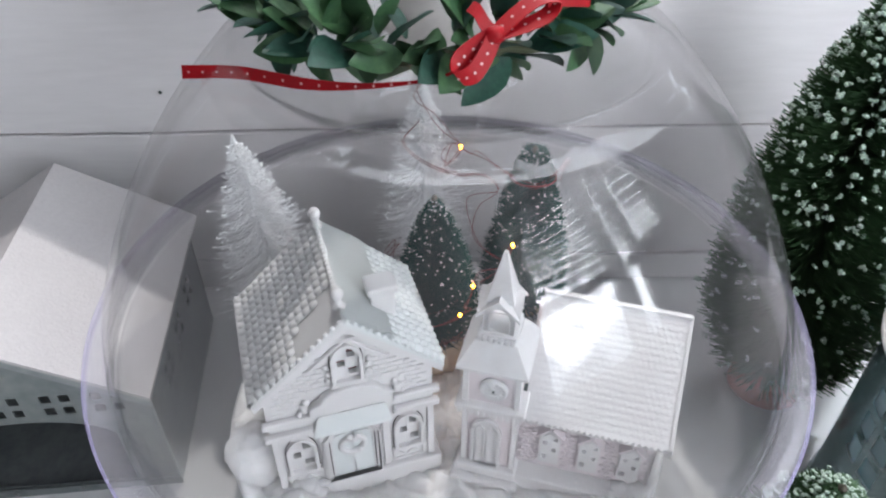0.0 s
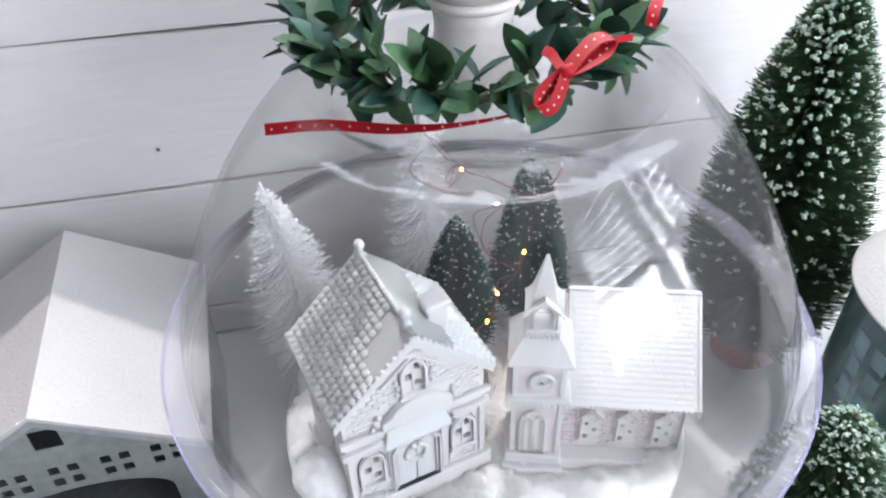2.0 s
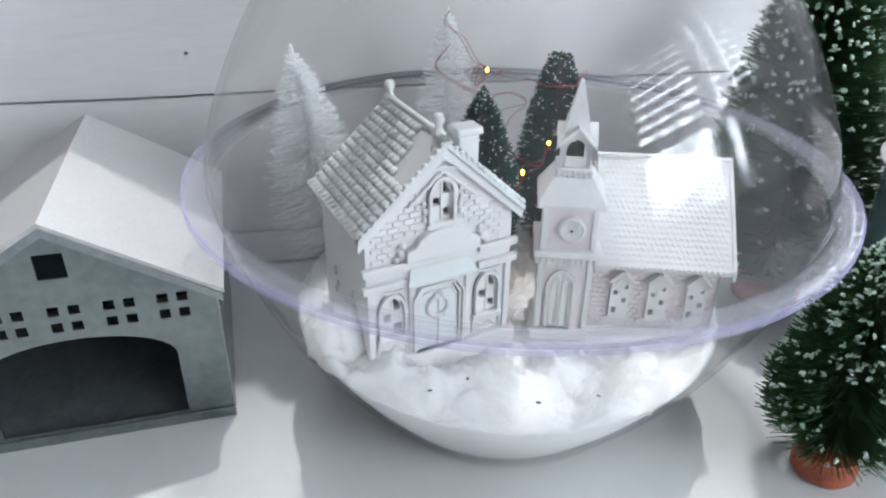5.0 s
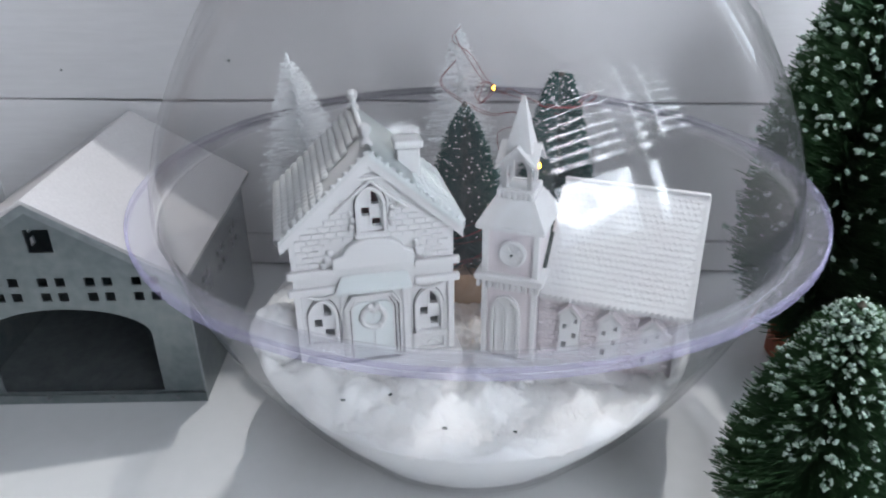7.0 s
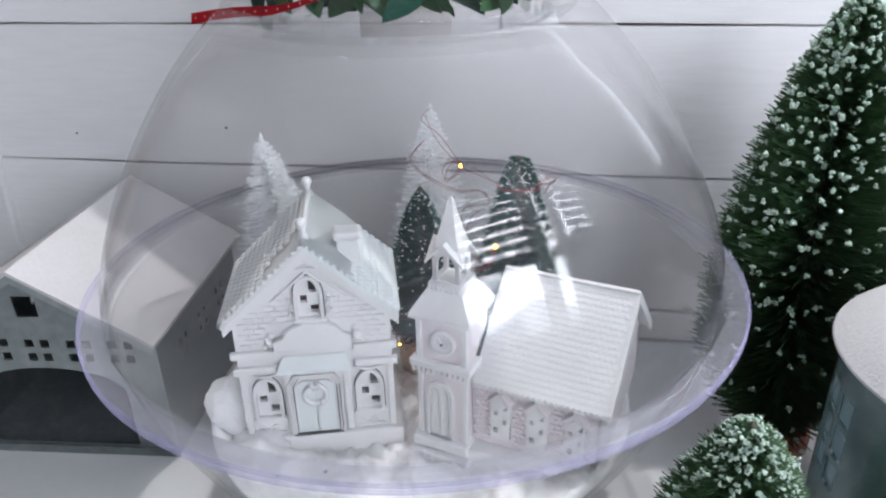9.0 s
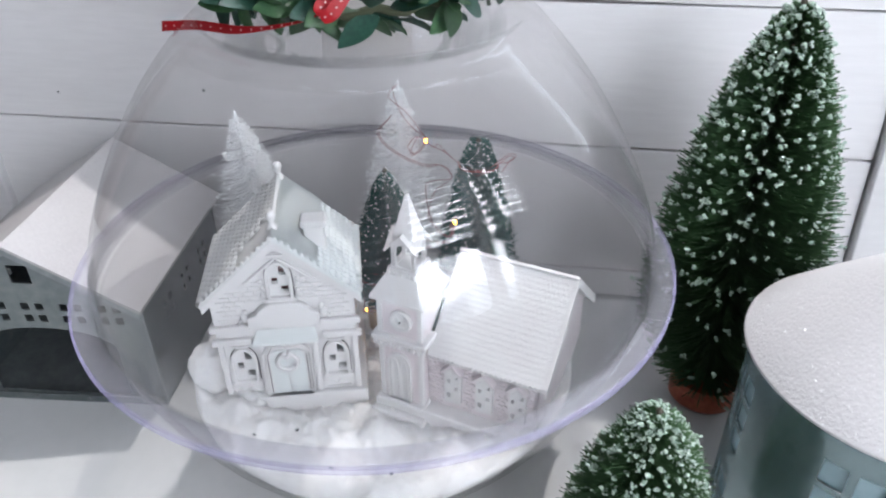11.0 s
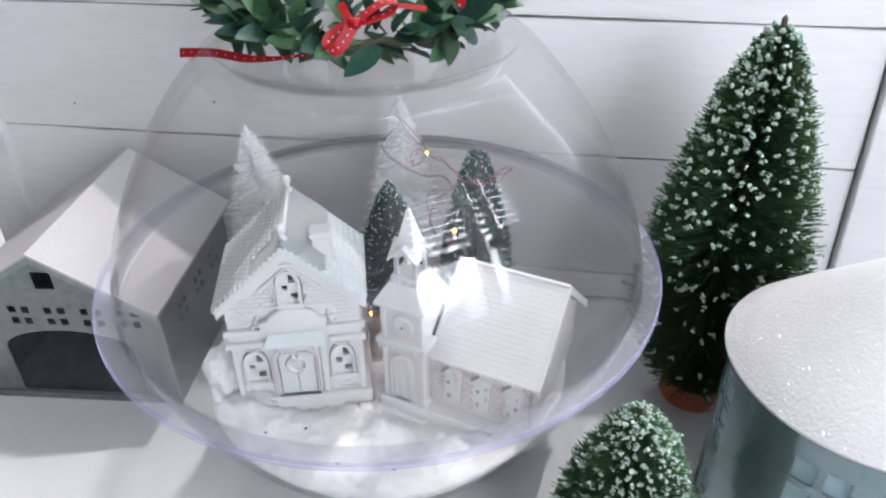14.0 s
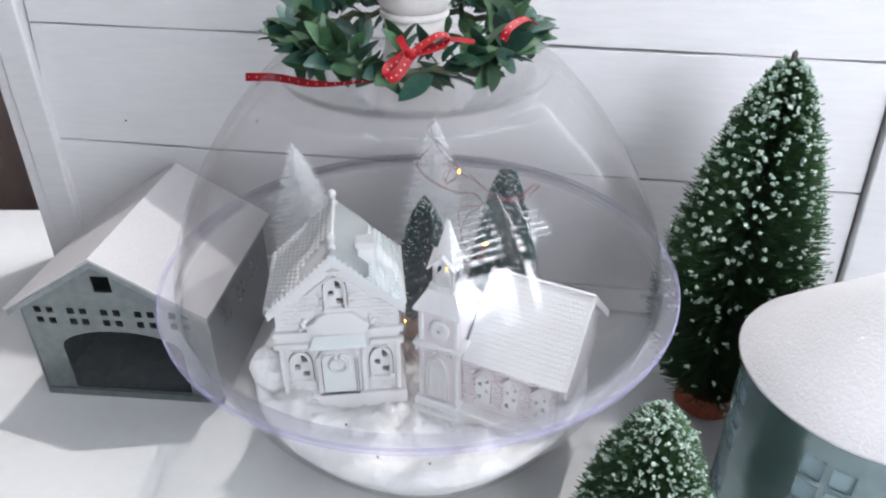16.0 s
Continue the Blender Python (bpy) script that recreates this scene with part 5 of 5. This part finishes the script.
def leaf_mesh(mat, long, wide):
    """A pointed oval leaf, folded along its rib and bent down at the tip."""
    rows = [(0.0, 0.12), (0.16, 0.62), (0.36, 0.98), (0.58, 0.96), (0.79, 0.64), (0.93, 0.27)]
    V, Fc = [], []
    for u, w in rows:
        x, bend = u * long, -0.16 * long * u * u
        V += [(x, -w * wide / 2, bend + 0.12 * wide * w), (x, 0, bend), (x, w * wide / 2, bend + 0.12 * wide * w)]
    V.append((long, 0, -0.16 * long))
    k = len(V)
    V += [(x, y, z - 0.0003) for x, y, z in V]
    for b0 in (0, k):
        quads = [(b0 + 3 * i + j, b0 + 3 * i + j + 1, b0 + 3 * i + j + 4, b0 + 3 * i + j + 3) for i in range(len(rows) - 1) for j in range(2)]
        e = b0 + 3 * (len(rows) - 1)
        fs = quads + [(e, e + 1, b0 + k - 1), (e + 1, e + 2, b0 + k - 1)]
        Fc += fs if b0 == 0 else [f[::-1] for f in fs]
    me = joined(V, Fc, "leaf")
    me.materials.append(mat)
    for p in me.polygons:
        p.use_smooth = True
    return me


LEAVES = [leaf_mesh(m, lo, wi) for m in (LEAF, LEAF_DARK) for lo, wi in ((0.0195, 0.0100), (0.0165, 0.0088), (0.0135, 0.0076))]
rng = random.Random(11)
for i in range(300):
    a = 2 * math.pi * i / 300 * 7.0 + rng.uniform(-0.1, 0.1)
    around = rng.uniform(-2.3, 2.3)
    out = Vector((math.cos(a), math.sin(a), 0))
    along = Vector((-math.sin(a), math.cos(a), 0)) * (1 if rng.random() < 0.62 else -1)
    radial = out * math.cos(around) + Vector((0, 0, 1)) * (0.12 + abs(math.sin(around))) * (1 if around > -1.2 else -0.35)
    way = (radial * rng.uniform(0.55, 1.1) + along * rng.uniform(0.0, 0.8)).normalized()
    p = out * WR + radial.normalized() * rng.uniform(0.002, 0.0055) + Vector((0, 0, -0.001))
    z = (radial + Vector((rng.gauss(0, 0.3), rng.gauss(0, 0.3), 0.8))).normalized()
    y = z.cross(way).normalized()
    z = way.cross(y)
    m = Matrix((way, y, z)).transposed().to_4x4()
    m.translation = p
    lf = new("leaf", LEAVES[rng.choice((0, 0, 1, 1, 2, 3, 3, 4, 4, 5))])
    lf.parent = wreath
    lf.matrix_basis = m
    tip = p + way * 0.018
    if WZ + tip.z < TOPZ + 0.004:
        lf.matrix_basis = Matrix.Translation((0, 0, TOPZ + 0.004 - WZ - tip.z)) @ m


def ribbon_strip(path, width, across):
    """A thin ribbon along a path; across: the direction of its width at each point, or one for all."""
    V, Fc = [], []
    for i, p in enumerate(path):
        wide = width
        if isinstance(width, list):         # (share of the length, width) pairs
            wide = float(np.interp(i / (len(path) - 1), [a for a, b in width], [b for a, b in width]))
        w = Vector(across[i] if isinstance(across, list) else across).normalized() * wide / 2
        d = (path[min(i + 1, len(path) - 1)] - path[max(i - 1, 0)]).normalized()
        n = d.cross(w).normalized() * 0.00018
        V += [p - w - n, p + w - n, p + w + n, p - w + n]
    for i in range(len(path) - 1):
        s, t = 4 * i, 4 * i + 4
        Fc += [(s + j, s + (j + 1) % 4, t + (j + 1) % 4, t + j) for j in range(4)]
    Fc += [(0, 1, 2, 3), tuple(len(V) - 4 + j for j in range(4))]
    return joined(V, Fc)


bow = thing("ribbon_bow", "red polka dot ribbon tied in a bow on the wreath", "ribbon", (0, 0, 0))
KNOT = Vector((0.0130, 0.1760, 0.2715))
FACE = Vector((0.02, -0.72, 0.62)).normalized()


def ribbon(name, pts, width, across, dots, parent=bow):
    path = smooth_path(pts, 8)
    ob = part(name, ribbon_strip(path, width, across), RIBBON, parent, smooth=False)
    if dots:
        dot = bpy.data.meshes.new("dot")
        bm = lathe([(0.0, 0.0), (0.00040, 0.0), (0.00040, 0.0001), (0.0, 0.0001)], 8)
        bm.to_mesh(dot), bm.free()
        dot.materials.append(RIBBON_DOT)
        step = max(1, len(path) // dots)
        for i in range(1, len(path) - 1, step):
            d = (path[i + 1] - path[i - 1]).normalized()
            w = Vector(across).normalized()
            n = d.cross(w).normalized()
            if n.dot(FACE) < 0:
                n = -n
            o2 = new("dot", dot)
            o2.parent = ob
            o2.matrix_basis = Matrix.Translation(path[i] + n * 0.0003) @ n.to_track_quat("Z", "Y").to_matrix().to_4x4()
    return ob


ribbon("tail", [(-0.0812, 0.2110, 0.2440), (-0.0610, 0.2033, 0.2475), (-0.0375, 0.1900, 0.2505), (-0.0160, 0.1790, 0.2560), (0.0020, 0.1730, 0.2625), KNOT],
       [(0.0, 0.0042), (0.35, 0.0037), (0.55, 0.0017), (0.70, 0.0009), (1.0, 0.0008)], (0.05, 0.25, 0.95), 16)
for away in ((-0.0090, -0.0060, -0.0084), (0.0150, 0.0059, 0.0066)):
    aw = Vector(away)
    sd = aw.cross(FACE).normalized()
    ribbon("loop", [KNOT, KNOT + aw * 0.40 + sd * 0.0017, KNOT + aw * 0.80 + sd * 0.0023, KNOT + aw * 1.03, KNOT + aw * 0.80 - sd * 0.0023, KNOT + aw * 0.40 - sd * 0.0017, KNOT], 0.0052, FACE * 0.55 + sd * 0.84, 10)
ribbon("tail", [KNOT, (0.0105, 0.1765, 0.2740), (0.0085, 0.1780, 0.2768), (0.0068, 0.1800, 0.2772)], 0.0034, (0.62, 0.55, 0.55), 0)
ribbon("tail", [(0.0495, 0.2005, 0.2725), (0.0510, 0.2030, 0.2762), (0.0545, 0.2085, 0.2785), (0.0585, 0.2155, 0.2785), (0.0615, 0.2195, 0.2755)], 0.0040, (-0.75, 0.45, 0.25), 6)
ribbon("tail", [KNOT + Vector((0.0135, 0.0053, 0.0060)), (0.0335, 0.1855, 0.2760), (0.0385, 0.1890, 0.2745)], 0.0020, (0.1, 0.3, 0.9), 0)
part("knot", lump(0.0028, 77, 0.25, (1, 0.8, 0.9), 2), RIBBON, bow, smooth=True).location = KNOT

# ---- fairy lights ----
lights = thing("fairy_light_string", "red copper wire fairy lights with warm bulbs among the trees", "fairy lights", (0, 0, 0))
BULBS = [(0.0092, 0.3243, 0.1454), (0.0345, 0.2795, 0.1170), (0.0142, 0.2560, 0.1112), (0.0084, 0.2530, 0.0949), (-0.0134, 0.2512, 0.0690)]
WIRE1 = [(-0.010, 0.338, 0.176), (-0.0145, 0.331, 0.170), (-0.004, 0.327, 0.163), (0.004, 0.331, 0.150), (0.0092, 0.3243, 0.1440), (0.003, 0.321, 0.138), (-0.001, 0.320, 0.143), (0.004, 0.322, 0.149),
         (0.012, 0.322, 0.1445), (0.022, 0.318, 0.142), (0.030, 0.304, 0.1445), (0.0445, 0.2925, 0.1445), (0.056, 0.302, 0.1450), (0.0615, 0.310, 0.1465), (0.0640, 0.3120, 0.1440), (0.0612, 0.3115, 0.1418), (0.056, 0.304, 0.1440)]
WIRE2 = [(-0.012, 0.326, 0.160), (-0.020, 0.325, 0.148), (-0.008, 0.318, 0.140), (0.008, 0.320, 0.132), (0.020, 0.316, 0.134), (0.028, 0.306, 0.131), (0.018, 0.304, 0.122), (0.016, 0.296, 0.108),
         (0.030, 0.284, 0.104), (0.0345, 0.2790, 0.1162), (0.030, 0.276, 0.106), (0.018, 0.262, 0.108), (0.0142, 0.2555, 0.1105), (0.012, 0.254, 0.102), (0.0084, 0.2525, 0.0942), (-0.004, 0.252, 0.088), (-0.018, 0.258, 0.086),
         (-0.022, 0.272, 0.090), (-0.026, 0.290, 0.098), (-0.026, 0.308, 0.0972), (-0.032, 0.296, 0.090), (-0.018, 0.262, 0.076), (-0.0134, 0.2508, 0.0684), (-0.002, 0.2505, 0.0740), (0.010, 0.2560, 0.0800)]
for wr, sd in ((WIRE1, 0), (WIRE1, 3), (WIRE2, 5), (WIRE2, 8)):
    strand = [Vector(p) + (Vector((noise.noise(Vector((k * 0.6, sd, 0))), noise.noise(Vector((k * 0.6, sd, 9))), noise.noise(Vector((k * 0.6, sd, 4))))) * 0.0085 if sd in (3, 8) else Vector()) for k, p in enumerate(wr)]
    part("wire", tube(smooth_path(strand, 8), 0.00018, 6), RED_WIRE, lights, "thin red copper wire", smooth=True)
twist = [Vector((0.0445 + 0.0115 * math.cos(a), 0.3016 + 0.0115 * math.sin(a), 0.1443 + 0.0004 * math.sin(a * 3))) for a in [math.pi * (1.05 + 0.95 * i / 12) for i in range(13)]]
part("wire_twist", tube(twist, 0.0004, 6), RED_WIRE, lights, "twisted end of the red wire", smooth=True)
# added coil of wire; its red also stands in for the bulbs' glow
coil = [Vector((-0.0039 + (0.0165 - 0.0030 * u) * math.cos(u * 22), 0.2733 + (0.0165 - 0.0030 * u) * math.sin(u * 22), 0.062 + 0.036 * u + 0.0015 * math.sin(u * 40))) for u in [i / 90 for i in range(91)]]
part("wire", tube(coil, 0.00018, 6), RED_WIRE, lights, "thin red copper wire wound round the tree", smooth=True)
for k, p in enumerate(BULBS):
    part("bulb", lump(0.0009 if k < 4 else 0.0005, 1, 0.1, (0.8, 0.8, 1.4), 2), LED, lights, "small warm glowing bulb", smooth=True).location = p

# ---- small pieces of the house, last ----
tile_me = bpy.data.meshes.new("tile")
bm = bmesh.new()
tw, th = 0.0039, 0.0043
grid = []
for v in (0.0, 0.16, 0.4, 0.65, 0.87, 1.0):
    dome = math.sqrt(max(0.03, 1 - ((v - 0.5) / 0.52) ** 2))
    grid.append([bm.verts.new((tw / 2 * dome ** 0.6 * u, th * v, (0.0002 + (0.0014 + 0.0006 * v) * dome) * math.sqrt(1 - (0.97 * u) ** 2))) for u in (-1, -0.72, -0.3, 0.3, 0.72, 1)])
for p, q in zip(grid, grid[1:]):
    for i in range(5):
        bm.faces.new((p[i], p[i + 1], q[i + 1], q[i])).smooth = True
bm.to_mesh(tile_me), bm.free()
tile_me.materials.append(CERAMIC_TILE)
tile_mint = tile_me.copy()
tile_mint.materials.clear()
tile_mint.materials.append(CERAMIC_MINT)
slope_ang = math.degrees(math.atan(SLOPE))
roofs = [o for o in house.children if o.name.startswith("roof_slope")]
for sx, roof in ((-1, roofs[0]), (1, roofs[1])):
    down = Vector((sx * math.cos(radians(slope_ang)), 0, -math.sin(radians(slope_ang))))
    up = Vector((sx * math.sin(radians(slope_ang)), 0, math.cos(radians(slope_ang))))
    side = down.cross(up)
    for r in range(13):
        if sx > 0 and r < 6:
            continue
        bare = -1.0 if sx > 0 else float(np.interp(r, (0, 3, 5, 7), (0.0150, 0.0135, 0.0080, -1)))       # smooth snow beside the gable, under the ridge
        for k in range(15):
            y = -0.0022 + k * 0.00411
            if y > 0.0575 or y < bare:
                continue
            o2 = new("tile", tile_me if sx < 0 else tile_mint)
            o2.parent = roof
            m = Matrix((-side, down, up)).transposed().to_4x4()
            if m.determinant() < 0:
                m = Matrix((side, down, up)).transposed().to_4x4()
            m.translation = Vector((0, y, 0.1111)) + down * (0.0008 + r * 0.00402)
            o2.matrix_basis = m

brick_me = bpy.data.meshes.new("brick")
bm = box(-0.0023, 0.0023, -0.0006, 0.0, -0.00115, 0.00115)
for v in bm.verts:
    if v.co.y < -0.0005:
        v.co.x *= 0.90
        v.co.z *= 0.80
bmesh.ops.recalc_face_normals(bm, faces=bm.faces)
bm.to_mesh(brick_me), bm.free()
brick_me.materials.append(CERAMIC)
front_wall = [o for o in house.children if o.name.startswith("front_wall")][0]
for r in range(16):
    z = 0.0608 + r * 0.00272
    for k in range(-7, 8):
        x = (k + 0.5 * (r % 2)) * 0.00505
        if abs(x) > min(HW - 0.0026, (HA - 0.0060 - z) / ((HA - HE) / HW)) or (abs(x) < 0.0210 and z < 0.0705) or (abs(x) < 0.0095 and z < 0.0965):
            continue
        o2 = new("brick", brick_me)
        o2.parent = front_wall
        o2.location = (x, -0.0001, z)
